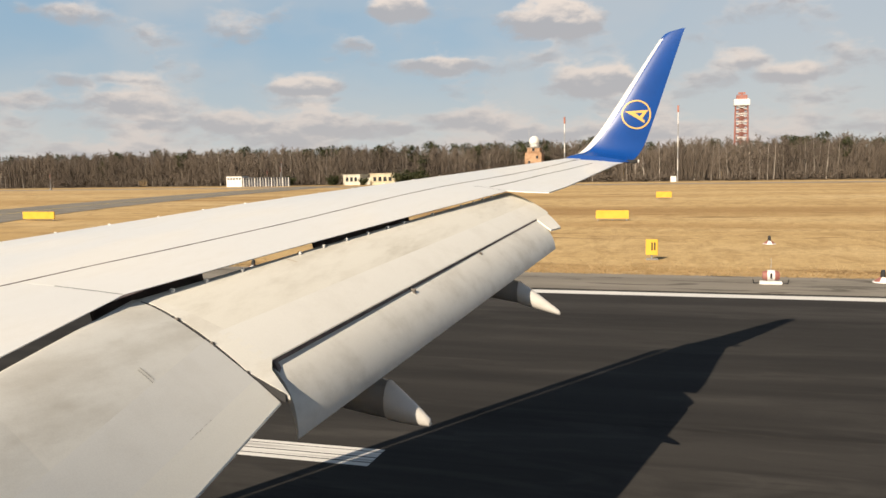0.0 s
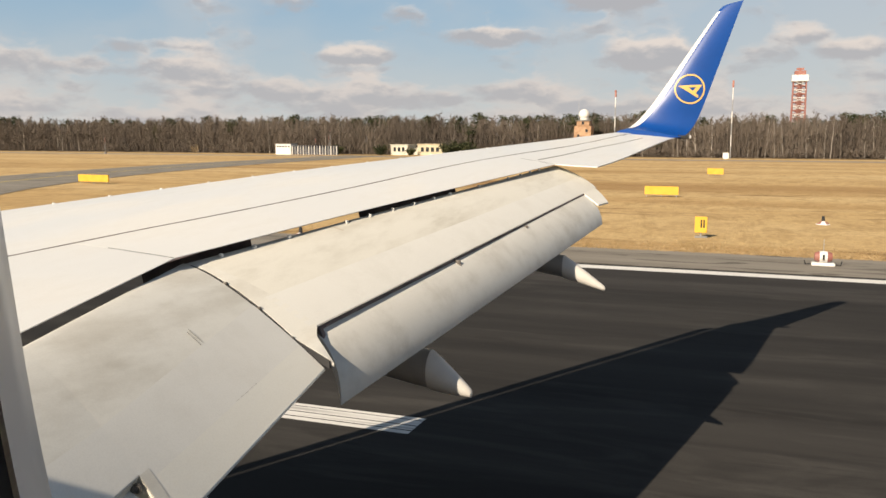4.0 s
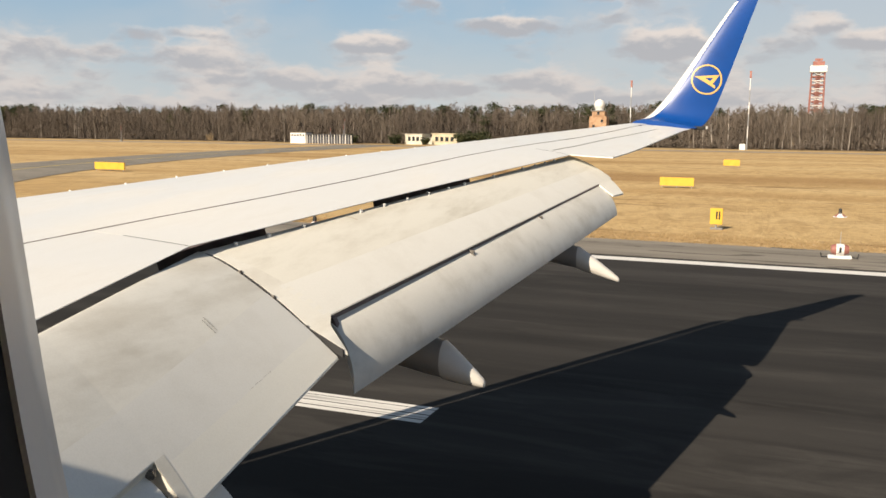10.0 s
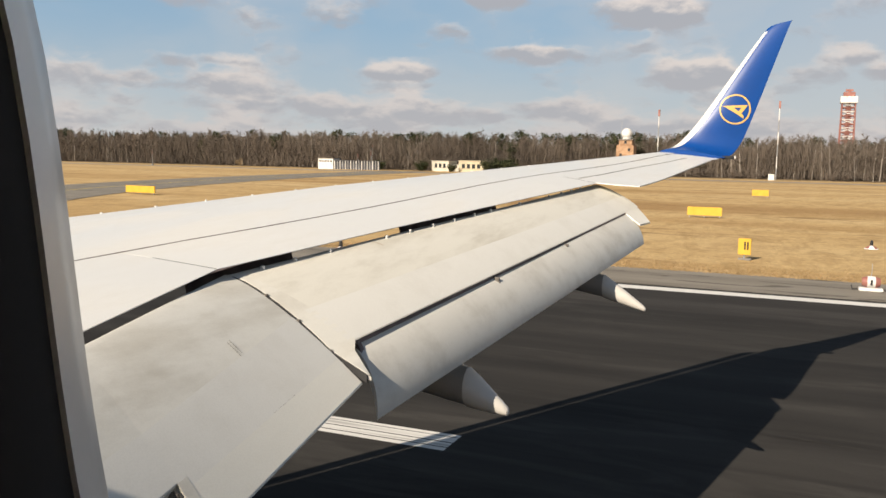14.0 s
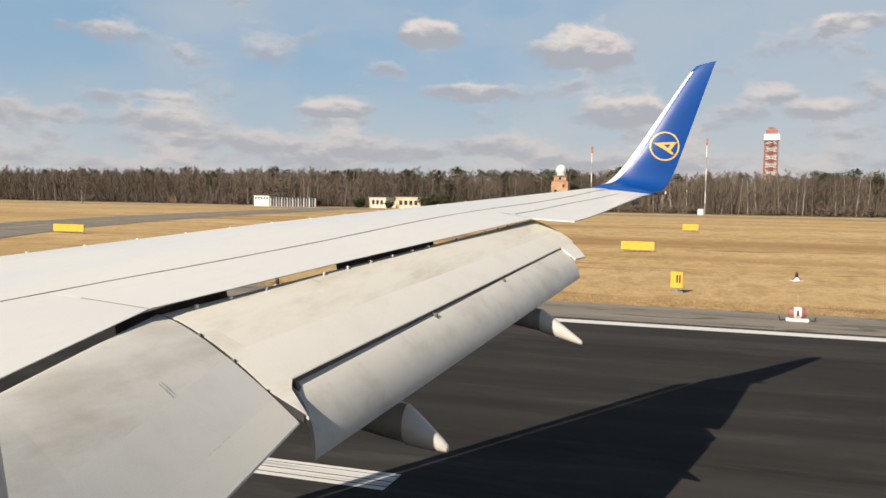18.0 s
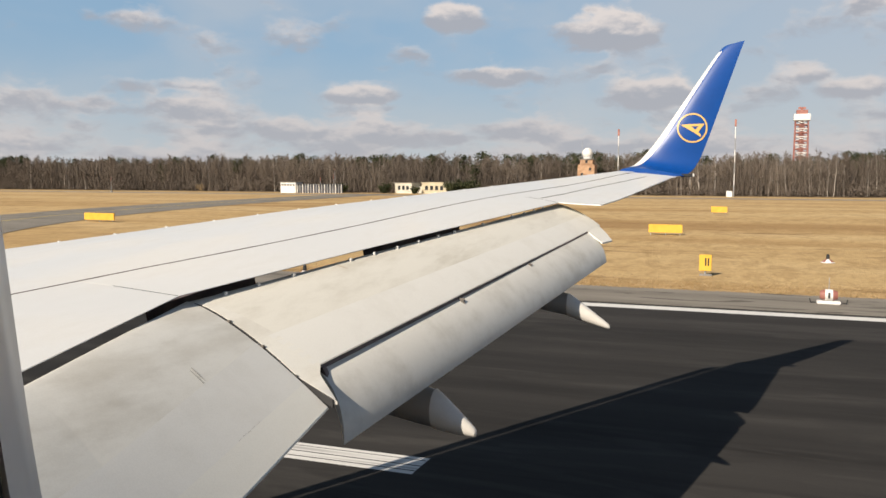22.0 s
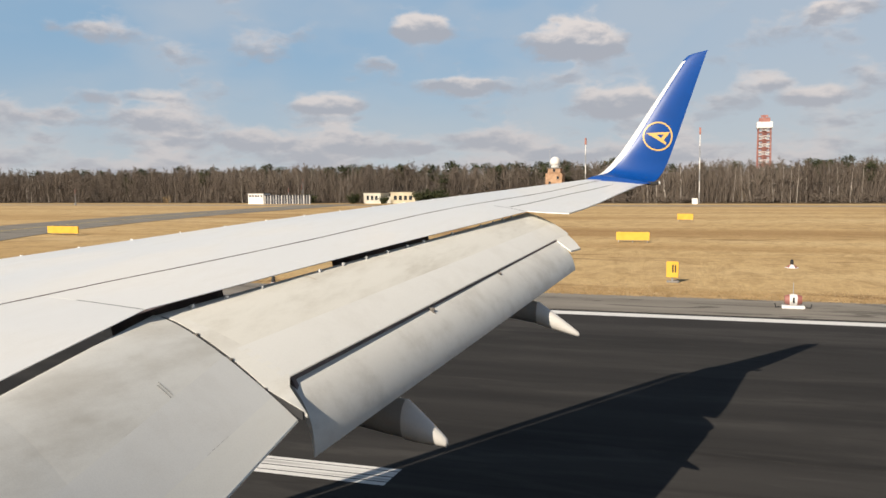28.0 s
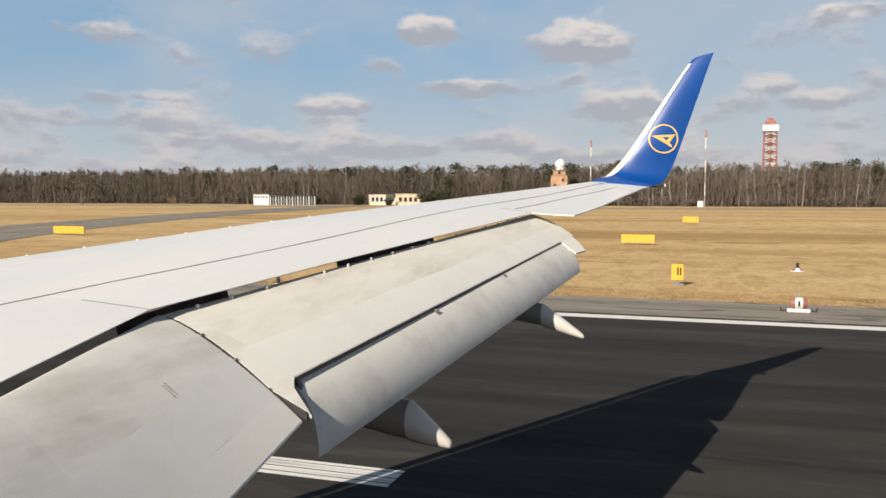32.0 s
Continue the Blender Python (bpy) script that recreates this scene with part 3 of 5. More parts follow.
in_flap = inboard_flap()
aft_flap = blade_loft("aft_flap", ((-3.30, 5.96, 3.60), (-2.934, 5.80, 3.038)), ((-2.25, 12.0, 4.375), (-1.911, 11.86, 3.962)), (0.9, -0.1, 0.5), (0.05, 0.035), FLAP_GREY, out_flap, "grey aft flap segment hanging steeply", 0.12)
# Dark rod and block stand in for the shade inside the open slot.
part("slot_shade", rod(bmesh.new(), (-3.235, 5.96, 3.588), (-2.20, 12.0, 4.366), 0.024, 0.014, 6), COVE, out_flap, "dark rod painting in the shade of the slot between the flap segments")
part("slot_end_shade", loft([[Vector((x, 5.935 + d, z)) for x, z in ((-3.29, 3.60), (-3.19, 3.60), (-3.10, 3.44), (-3.17, 3.42))] for d in (0.0, 0.06)]), COVE, out_flap, "dark block painting in the shade at the end of the slot")


def joint(s):
    """The outboard flap's inboard edge, from its nose past its rear edge."""
    t = -0.0475 * max(0.0, s - 0.22)
    if s <= 1:
        return flap_top(OUT_A, OUT_B, OUT_T, OUT_C, t, s, 0.006)
    return flap_top(OUT_A, OUT_B, OUT_T, OUT_C, t, 1.0, 0.006) + (Vector(OUT_A[1]) - Vector(OUT_A[0])) * (s - 1)


seam_line = [joint(0.17 + 1.10 * k / 12) + Vector((0.0, -0.012, -0.004)) for k in range(13)]
part("joint_seam", loft([[p + Vector((0, d, e)) for d, e in ((-0.006, 0), (0.014, 0), (0.014, -0.06), (-0.006, -0.06))] for p in seam_line]), RUBBER, out_flap, "dark rubber seam between flaps")
for k in (3, 6, 9):
    p = seam_line[k]
    part("seam_bolt", boxes((p.x - 0.016, p.x + 0.016, p.y - 0.02, p.y + 0.012, p.z - 0.01, p.z + 0.012), bevel=0.004), STEEL, out_flap, "small dark bolt")
skin = []
for k in range(17):
    u = 0.15 + 1.12 * k / 16
    near = joint(u)
    edge = flap_top(OUT_A, OUT_B, OUT_T, OUT_C, 0.012, u, 0.0062) if u <= 0.995 else flap_top(OUT_A, OUT_B, OUT_T, OUT_C, 0.0, 0.99, 0.006).lerp(Vector((-2.895, 5.62, 3.427)), (u - 0.99) / 0.28)
    skin.append([near, edge, edge - Vector((0.002, 0, 0.03)), near - Vector((0, 0, 0.03))])
part("joint_strip", loft(skin), FLAP_CREAM, out_flap, "narrow cream strip of skin beside the flap joint", True)
part("joint_tape", loft([[p + Vector((0, d, e)) for d, e in ((0.014, 0.004), (0.034, 0.006), (0.034, -0.006), (0.014, -0.006))] for p in seam_line[1:6]]), SEAL, in_flap, "tan tape along the joint")


NOSE_CREAM = material("clean cream paint", (0.8, 0.785, 0.71), 0.4, build=paint_build((0.80, 0.785, 0.715), (0.70, 0.68, 0.61), 0.4, (0.5, 0.3, 1.0), (0.34, 0.48)))
FLAP_PALE = material("flap pale grey paint", (0.56, 0.57, 0.565), 0.4, build=paint_build((0.775, 0.765, 0.715), (0.62, 0.60, 0.545), 0.4, (0.5, 0.8, 1.0), (0.32, 0.5)))


def past_edge(t, s, rise=0.005):
    """A point on the outboard flap's upper side, or on its straight run past the rear edge."""
    if s <= 1:
        return flap_top(OUT_A, OUT_B, OUT_T, OUT_C, t, s, rise)
    chord = Vector(OUT_A[1]).lerp(Vector(OUT_B[1]), t) - Vector(OUT_A[0]).lerp(Vector(OUT_B[0]), t)
    fall = Vector(UP_FLAP).normalized() * (chord.length * OUT_C * 4 * (s - 1))
    return flap_top(OUT_A, OUT_B, OUT_T, OUT_C, t, 1.0, rise) + chord * (s - 1) - fall


def end_plate():
    """The flap's outboard corner, which reaches back beside the aft segment's end."""
    rings = []
    for k in range(11):
        u = k / 10
        a, b = past_edge(lerp(0.988, 0.965, u), 0.97 + 0.36 * u), past_edge(lerp(1.060, 1.014, u ** 1.5), 0.97 + 0.42 * u)
        rings.append([a, b, b - Vector((0, 0, 0.022)), a - Vector((0, 0, 0.022))])
    return part("flap_end_plate", loft(rings), FLAP_PALE, out_flap, "pale rear corner of the flap tip", True)


end_plate()


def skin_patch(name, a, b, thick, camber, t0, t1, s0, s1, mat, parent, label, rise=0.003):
    """A paint field on the upper side of a flap made by blade_loft: along it from t0 to t1, across it from s0 to s1."""
    bm = bmesh.new()
    grid = []
    for i in range(17):
        t = lerp(t0, t1, i / 16)
        u = s0(t) if callable(s0) else s0
        grid.append([bm.verts.new(flap_top(a, b, thick, camber, t, lerp(u, s1, k / 12), 0.003 + rise)) for k in range(13)])
    for i in range(16):
        for k in range(12):
            bm.faces.new((grid[i][k], grid[i + 1][k], grid[i + 1][k + 1], grid[i][k + 1]))
    return part(name, bm, mat, parent, label, True)


skin_patch("aft_skin", OUT_A, OUT_B, OUT_T, OUT_C, 0.0, TIP - 0.001, 0.66, 0.995, FLAP_PALE, out_flap, "pale grey rear skin of the flap")
skin_patch("aft_skin", IN_A, IN_B, IN_T, IN_C, CUT_T, 1.0, lambda t: 0.585 - 0.15 * (t - 0.64), 0.995, FLAP_PALE, in_flap, "pale grey rear skin of the flap")
skin_patch("aft_skin", IN_A, IN_B, IN_T, IN_C, 0.0, CUT_T, 0.594, CUT_S - 0.004, FLAP_PALE, in_flap, "pale grey rear skin of the flap")
for t, s0 in ((0.819, 0.470), (0.826, 0.462)):
    skin_patch("scuff_mark", IN_A, IN_B, IN_T, IN_C, t, t + 0.0018, s0, s0 + 0.085, SCUFF, in_flap, "short dark scuff", 0.0045)
for t, s0 in ((0.790, 0.831), (0.803, 0.830), (0.815, 0.832), (0.828, 0.830), (0.842, 0.831)):
    skin_patch("scuff_mark", IN_A, IN_B, IN_T, IN_C, t, t + 0.009, s0, s0 + 0.0018, SCUFF, in_flap, "short dark scuff", 0.0045)
skin_patch("panel_seam", OUT_A, OUT_B, OUT_T, OUT_C, 0.27, 0.273, 0.15, 0.27, SEAL, out_flap, "short seam", 0.0045)
skin_patch("nose_skin", IN_A, IN_B, IN_T, IN_C, 0.0, 1.0, lambda t: nose_line(t) + 0.002, 0.262, NOSE_CREAM, in_flap, "clean cream skin along the flap's nose", -0.0015)
skin_patch("rear_strip", IN_A, IN_B, IN_T, IN_C, CUT_T + 0.02, 1.0, 0.835, 0.993, NOSE_CREAM, in_flap, "paler strip along the flap's rear edge", 0.0042)
# the inboard flap's own aft segment, sunk in the cut-out near the fuselage


def sunk(t, across, down):
    return flap_top(IN_A, IN_B, IN_T, IN_C, t, across, 0.0) - Vector(UP_FLAP).normalized() * down


blade_loft("inboard_aft_segment", (sunk(0.0, 0.74, 0.15), sunk(0.0, 1.02, 0.03)), (sunk(0.572, 0.74, 0.15), sunk(0.572, 1.02, 0.03)), UP_FLAP, (0.05, 0.05), FLAP_PALE, in_flap, "pale aft segment of the inboard flap", 0.13)
blade_loft("lower_segment", (sunk(0.20, 0.95, 0.10), sunk(0.20, 1.0, 0.06) + Vector((0.20, 0, -0.24))), (sunk(0.660, 0.95, 0.10), sunk(0.660, 1.0, 0.06) + Vector((0.20, 0, -0.24))), UP_FLAP, (0.04, 0.04), FLAP_PALE, in_flap, "pale lower segment behind the flap edge", 0.03)
skin_patch("end_tape", IN_A, IN_B, IN_T, IN_C, 0.584, 0.600, 0.80, 0.99, FLAP_CREAM, in_flap, "cream tape beside the aft segment", 0.0045)
p = sunk(0.577, 0.812, 0.03)
part("actuator_head", boxes((p.x - 0.03, p.x + 0.03, p.y - 0.022, p.y + 0.012, p.z - 0.03, p.z + 0.02), bevel=0.008), STEEL, in_flap, "dark actuator head in the corner of the cut-out")


def build_slats():
    """Drooped leading-edge slats with a narrow slot behind them."""
    for y0, y1 in ((3.6, 7.0), (7.02, 10.3), (10.32, 13.5), (13.52, 16.3)):
        rings = []
        for k in range(7):
            y = lerp(y0 + 0.01, y1 - 0.01, k / 6)
            l = le_x(y)
            z = top_z(l, y)
            rings.append([Vector((l + dx, y, z + dz)) for dx, dz in ((-0.17, -0.115), (-0.28, -0.14), (-0.42, -0.22), (-0.50, -0.32), (-0.46, -0.40), (-0.33, -0.36), (-0.22, -0.24))])
        part("slat", loft(rings), BARE, wing, "bare metal leading-edge slat", True)


build_slats()


def build_gear():
    """One main wheel leg under the fuselage."""
    leg = part("landing_gear", rod(bmesh.new(), (-1.2, -1.29, 3.0), (-1.2, -1.29, 0.55), 0.14, 0.12, 12), GREY_METAL, plane, "grey landing gear leg", True)
    for side in (-0.45, 0.45):
        rings = []
        for dy, r in ((-0.17, 0.34), (-0.16, 0.48), (-0.08, 0.52), (0.08, 0.52), (0.16, 0.48), (0.17, 0.34)):
            rings.append([Vector((-1.2 + r * math.cos(a), -1.29 + side + dy, 0.55 + r * math.sin(a))) for a in (q * math.tau / 28 for q in range(28))])
        part("tyre", loft(rings), RUBBER, leg, "black tyre", True)
    part("axle", rod(bmesh.new(), (-1.2, -1.95, 0.55), (-1.2, -0.75, 0.55), 0.09, 0.09, 10), GREY_METAL, leg)


build_gear()


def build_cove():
    """Hollow under the spoilers' trailing edge, in front of the flaps: its shade painted as dark plates."""
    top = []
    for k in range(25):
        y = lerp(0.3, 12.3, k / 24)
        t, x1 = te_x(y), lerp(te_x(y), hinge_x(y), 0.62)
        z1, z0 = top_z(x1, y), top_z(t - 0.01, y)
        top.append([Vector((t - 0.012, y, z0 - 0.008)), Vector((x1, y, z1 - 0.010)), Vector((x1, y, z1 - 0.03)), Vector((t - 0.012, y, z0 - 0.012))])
    part("cove_ceiling", loft(top), COVE, wing, "underside of the trailing edge with its shade painted dark")
    # Two added walls close the gap darkly where flap-track bodies block the view.
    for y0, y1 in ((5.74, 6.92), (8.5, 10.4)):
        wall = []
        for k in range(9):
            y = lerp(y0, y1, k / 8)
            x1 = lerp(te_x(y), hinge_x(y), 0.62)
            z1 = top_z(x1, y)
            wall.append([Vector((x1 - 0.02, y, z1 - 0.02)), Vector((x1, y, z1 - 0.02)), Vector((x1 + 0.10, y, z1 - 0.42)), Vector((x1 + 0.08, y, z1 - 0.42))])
        part("track_stand_in", loft(wall), COVE, wing, "dark stand-in wall for the flap-track bodies and their shade")


build_cove()


def on_nose(y, back=0.0, up=0.0):
    """A point on the outboard flap's upper front."""
    return flap_top(OUT_A, OUT_B, OUT_T, OUT_C, (y - 5.66) / (12.02 - 5.66), 0.20 + back, up)


for y in (5.98, 6.36, 6.80, 7.62, 8.00, 8.40, 8.80, 9.20, 9.55, 10.22, 10.98, 11.33, 11.62, 11.90):
    p = on_nose(y, -0.032, 0.010)
    part("seal_tab", boxes((p.x - 0.018, p.x + 0.012, p.y - 0.02, p.y + 0.02, p.z - 0.02, p.z + 0.022), bevel=0.005), SIGNAL_WHITE, out_flap, "small white seal tab")


def hinge_bracket(y):
    """A small forked hinge between main and aft flap."""
    p = Vector((-3.20, 5.86, 3.60)).lerp(Vector((-2.18, 12.06, 4.37)), (y - 5.86) / 6.2)
    bm = bmesh.new()
    rod(bm, p + Vector((-0.04, 0, 0.012)), p + Vector((0.05, 0.0, -0.07)), 0.016, 0.011, 8)
    box(bm, p.x + 0.01, p.x + 0.04, p.y - 0.016, p.y - 0.009, p.z - 0.07, p.z - 0.01)
    box(bm, p.x + 0.01, p.x + 0.04, p.y + 0.009, p.y + 0.016, p.z - 0.07, p.z - 0.01)
    rod(bm, p + Vector((0.03, -0.02, -0.045)), p + Vector((0.03, 0.02, -0.045)), 0.007, 0.007, 8)
    part("hinge_bracket", bm, STEEL, out_flap, "worn metal hinge bracket")


for y in (8.22, 9.93, 12.0):
    hinge_bracket(y)
for k in range(17):
    y = 4.60 + 0.564 * k
    x = le_x(y) + 0.03
    z = top_z(x, y)
    part("slat_bumper", boxes((x - 0.012, x + 0.016, y - 0.010, y + 0.010, z - 0.02, z + 0.004), bevel=0.003), SIGNAL_WHITE, wing, "small white bump on the leading edge")


def curve(four, t):
    """A smooth curve from the second to the third of four points."""
    p0, p1, p2, p3 = four
    return 0.5 * (2 * p1 + (p2 - p0) * t + (2 * p0 - 5 * p1 + 4 * p2 - p3) * t * t + (3 * p1 - p0 - 3 * p2 + p3) * t ** 3)


def build_winglet():
    # leading and trailing points from the wing's end up to the tip
    key = [((-2.62, 16.5, 5.24), (-1.34, 16.6, 5.185), (0, 0, 1), 0.17),
           ((-2.50, 16.86, 5.28), (-1.29, 16.9, 5.20), (0, -0.05, 1), 0.17),
           ((-2.28, 17.12, 5.38), (-1.17, 17.20, 5.285), (0, -0.5, 0.85), 0.15),
           ((-2.06, 17.26, 5.61), (-1.03, 17.35, 5.52), (0, -0.85, 0.5), 0.16),
           ((-1.78, 17.38, 6.00), (-0.865, 17.43, 5.98), (0, -0.97, 0.22), 0.19),
           ((-1.25, 17.60, 6.85), (-0.57, 17.64, 6.92), (0, -0.97, 0.22), 0.15),
           ((-0.76, 17.80, 7.62), (-0.32, 17.82, 7.72), (0, -0.97, 0.22), 0.06),
           ((-0.60, 17.84, 7.76), (-0.27, 17.855, 7.84), (0, -0.97, 0.22), 0.03)]
    rows = []
    for i in range(1, len(key) - 1):
        four = [key[max(i - 1, 0)], key[i], key[i + 1], key[min(i + 2, len(key) - 1)]]
        for j in range(5 if i == len(key) - 2 else 4):
            rows.append(tuple(curve([Vector(q[c]) for q in four], j / 4) for c in range(3)) + (lerp(key[i][3], key[i + 1][3], j / 4),))
    rings = [blade(l, t, u, k, 12, 0.0) for l, t, u, k in rows]
    w = part("winglet", loft(rings), BLUE, plane, "tall blue winglet", True)
    # bright leading edge
    strip = []
    for l, t, u, k in rows[2:21]:
        ring = blade(l, t, u, k * 1.0, 12, 0.0)
        nose = ring[9:13] + ring[13:15]
        mid = Vector(l).lerp(Vector(t), 0.03)
        strip.append([mid + (p - mid) * 1.06 for p in nose])
    part("leading_edge", loft(strip, closed=False), SIGNAL_WHITE, w, "bright white leading edge", True)
    return w, rows


winglet, winglet_rows = build_winglet()


def winglet_face(x, z):
    """A point on the winglet's inboard face."""
    for a, b in zip(winglet_rows[8:], winglet_rows[9:]):
        za, zb = (a[0][2] + a[1][2]) / 2, (b[0][2] + b[1][2]) / 2
        if z <= zb:
            break
    t = (z - za) / (zb - za)
    l, q = Vector(a[0]).lerp(Vector(b[0]), t), Vector(a[1]).lerp(Vector(b[1]), t)
    s = min(max((x - l.x) / (q.x - l.x), 0.01), 0.99)
    half = lerp(a[3], b[3], t) * (1.48 * math.sqrt(s) - 0.63 * s - 1.76 * s ** 2 + 1.42 * s ** 3 - 0.51 * s ** 4)
    up = Vector(b[2]).normalized()
    return l.lerp(q, s) + up * (half + 0.009)


def emblem():
    """A ring with a slender angular bird, laid closely on the curved face."""
    cx, cz, r = -1.19, 6.12, 0.285
    bm = bmesh.new()
    for k in range(48):
        a, b = k * math.tau / 48, (k + 1) * math.tau / 48
        f = [bm.verts.new(winglet_face(cx + q * math.cos(w), cz + q * math.sin(w))) for q, w in ((r, a), (r, b), (r - 0.030, b), (r - 0.030, a))]
        bm.faces.new(f)
    part("emblem_ring", bm, YELLOW, winglet, "yellow ring")
    bm = bmesh.new()
    for a, b, c, d in (((-0.225, 0.055), (0.235, 0.085), (0.195, 0.035), (-0.045, 0.025)), ((-0.225, 0.055), (-0.03, 0.035), (0.165, -0.115), (0.165, -0.165)),
                       ((0.135, 0.05), (0.215, 0.06), (0.115, -0.085), (0.06, -0.045))):
        a, b, c, d = Vector(a), Vector(b), Vector(c), Vector(d)
        grid = []
        for i in range(9):
            p, q = a.lerp(b, i / 8), d.lerp(c, i / 8)
            grid.append([bm.verts.new(winglet_face(cx + w.x, cz + w.y)) for w in (p.lerp(q, k / 4) for k in range(5))])
        for i in range(8):
            for k in range(4):
                bm.faces.new((grid[i][k], grid[i + 1][k], grid[i + 1][k + 1], grid[i][k + 1]))
    part("emblem_wing", bm, YELLOW, winglet, "yellow angular wing shape")


emblem()
light = part("tail_light", boxes((-1.36, -1.13, 16.93, 17.08, 5.17, 5.235), bevel=0.015), BLACK, winglet, "dark tail light housing")
part("light_lens", boxes((-1.13, -1.10, 16.95, 17.06, 5.18, 5.24), bevel=0.008), SIGNAL_WHITE, light, "white light lens")


def fairing(y, z_tip, x_tip, length, r, label):
    """A tapered track fairing under the flap: front part darkened as flap shade, pale tail cone."""
    def ring(x, cy, cz, rr, flat=1.12):
        return [Vector((x, cy + rr * math.cos(a), cz + rr * flat * math.sin(a))) for a in (k * math.tau / 16 for k in range(16))]
    way = Vector((math.cos(radians(26)), 0.0, -math.sin(radians(26))))
    tip = Vector((x_tip, y, z_tip))
    cone = []
    for s, q in ((0.0, 0.10), (0.03, 0.22), (0.15, 0.34), (0.45, 0.60), (0.75, 0.84), (1.0, 1.0)):
        c = tip - way * (length * s)
        cone.append(ring(c.x, c.y, c.z, r * q))
    f = part("flap_fairing", loft(cone), FAIRING_WHITE, plane, label, True)
    c = tip - way * length
    body = []
    for s, q in ((0.0, 0.93), (0.3, 1.0), (1.0, 1.05), (1.8, 0.9), (2.6, 0.5)):
        p = c + Vector((-s * 0.5, 0.01 * s, 0.10 * s))
        body.append(ring(p.x, p.y, p.z, r * q))
    part("fairing_body", loft(body), FAIRING_SHADE, f, "forward fairing body with the flap's shade painted in grey", True)


fairing(7.6, 2.67, -2.43, 0.47, 0.175, "pale cone-shaped flap track fairing")
fairing(10.8, 3.23, -1.68, 0.60, 0.135, "smaller pale flap track fairing towards the wingtip")

# ---- the ground ----


def sheet(name, x0, x1, y0, y1, z, mat, parent=None, label="", category="", kind="structure", nx=1, ny=1):
    bm = bmesh.new()
    v = [[bm.verts.new((lerp(x0, x1, i / nx), lerp(y0, y1, j / ny), z)) for j in range(ny + 1)] for i in range(nx + 1)]
    for i in range(nx):
        for j in range(ny):
            bm.faces.new((v[i][j], v[i + 1][j], v[i + 1][j + 1], v[i][j + 1]))
    ob = part(name, bm, mat, parent)
    if not parent:
        tagged(ob, label, category, "", kind)
    return ob


sheet("ground", -4500, 4500, -4500, 4500, 0.0, GRASS, None, "dry straw-coloured winter grass of an airfield", "grass", nx=30, ny=30)
sheet("runway", -3000, 3000, -22.0, 35.4, 0.03, ASPHALT, None, "dark asphalt runway with tyre marks", "runway", nx=60)
sheet("runway_lane", -3000, 3000, 29.4, 33.96, 0.034, LANE_A, None, "brownish paving lane of the runway", "runway", nx=60)
sheet("runway_lane", -3000, 3000, 16.6, 29.4, 0.034, LANE_B, None, "grey paving lane of the runway", "runway", nx=60)
sheet("runway_shoulder", -3000, 3000, 35.4, 41.0, 0.02, SHOULDER, None, "grey asphalt runway shoulder", "pavement", nx=60)
sheet("runway_shoulder", -3000, 3000, -28.0, -22.0, 0.02, SHOULDER, None, "grey asphalt runway shoulder", "pavement", nx=60)
sheet("edge_line", -3000, 3000, 34.0, 34.9, 0.038, LINE_WHITE, None, "solid white runway edge line", "road marking", nx=60)
# worn broad stripe on the runway and its strands
stripe = thing("touchdown_stripe", "broad worn white stripe painted on the dark runway", "road marking", kind="structure")
for y0, y1 in ((13.20, 13.36), (13.40, 13.62), (13.66, 13.92), (13.95, 14.08)):
    sheet("painted_strand", -260, -5.4, y0, y1, 0.036, LINE_WHITE, stripe, nx=20)


def strip(name, pts, width, z, mat, label, category, parent=None):
    """A flat band along a line of points."""
    bm = bmesh.new()
    rows = []
    for k, p in enumerate(pts):
        p = Vector((*p, z))
        d = Vector((*pts[min(k + 1, len(pts) - 1)], z)) - Vector((*pts[max(k - 1, 0)], z))
        side = Vector((-d.y, d.x, 0)).normalized() * (width / 2)
        rows.append((bm.verts.new(p - side), bm.verts.new(p + side)))
    for (a, b), (c, d) in zip(rows, rows[1:]):
        bm.faces.new((a, c, d, b))
    ob = part(name, bm, mat, parent)
    return ob if parent else tagged(ob, label, category, "", "structure")


def bend(p0, p1, p2, n=14):
    return [tuple((1 - t) ** 2 * a + 2 * t * (1 - t) * b + t * t * c for a, b, c in zip(p0, p1, p2)) for t in (k / n for k in range(n + 1))]


taxi_line = bend((-60, 40), (-92, 70), (-112, 175)) + [(-128, 275)]
strip("taxiway", taxi_line, 17.0, 0.045, SHOULDER, "grey asphalt taxiway crossing the dry grass", "taxiway")
strip("taxi_line", taxi_line, 0.35, 0.055, LINE_YELLOW, "yellow taxi guide line", "road marking")
strip("perimeter_road", [(-900, 256), (-300, 256), (0, 256), (600, 256)], 14.0, 0.04, ROAD_PALE, "pale concrete perimeter road before the forest", "road")
strip("road_verge", [(-900, 296.5), (600, 296.5)], 3.0, 0.035, FLOOR_LEAF, "strip of leaf litter along the road", "verge")

# ---- forest ----
rng = random.Random(7)


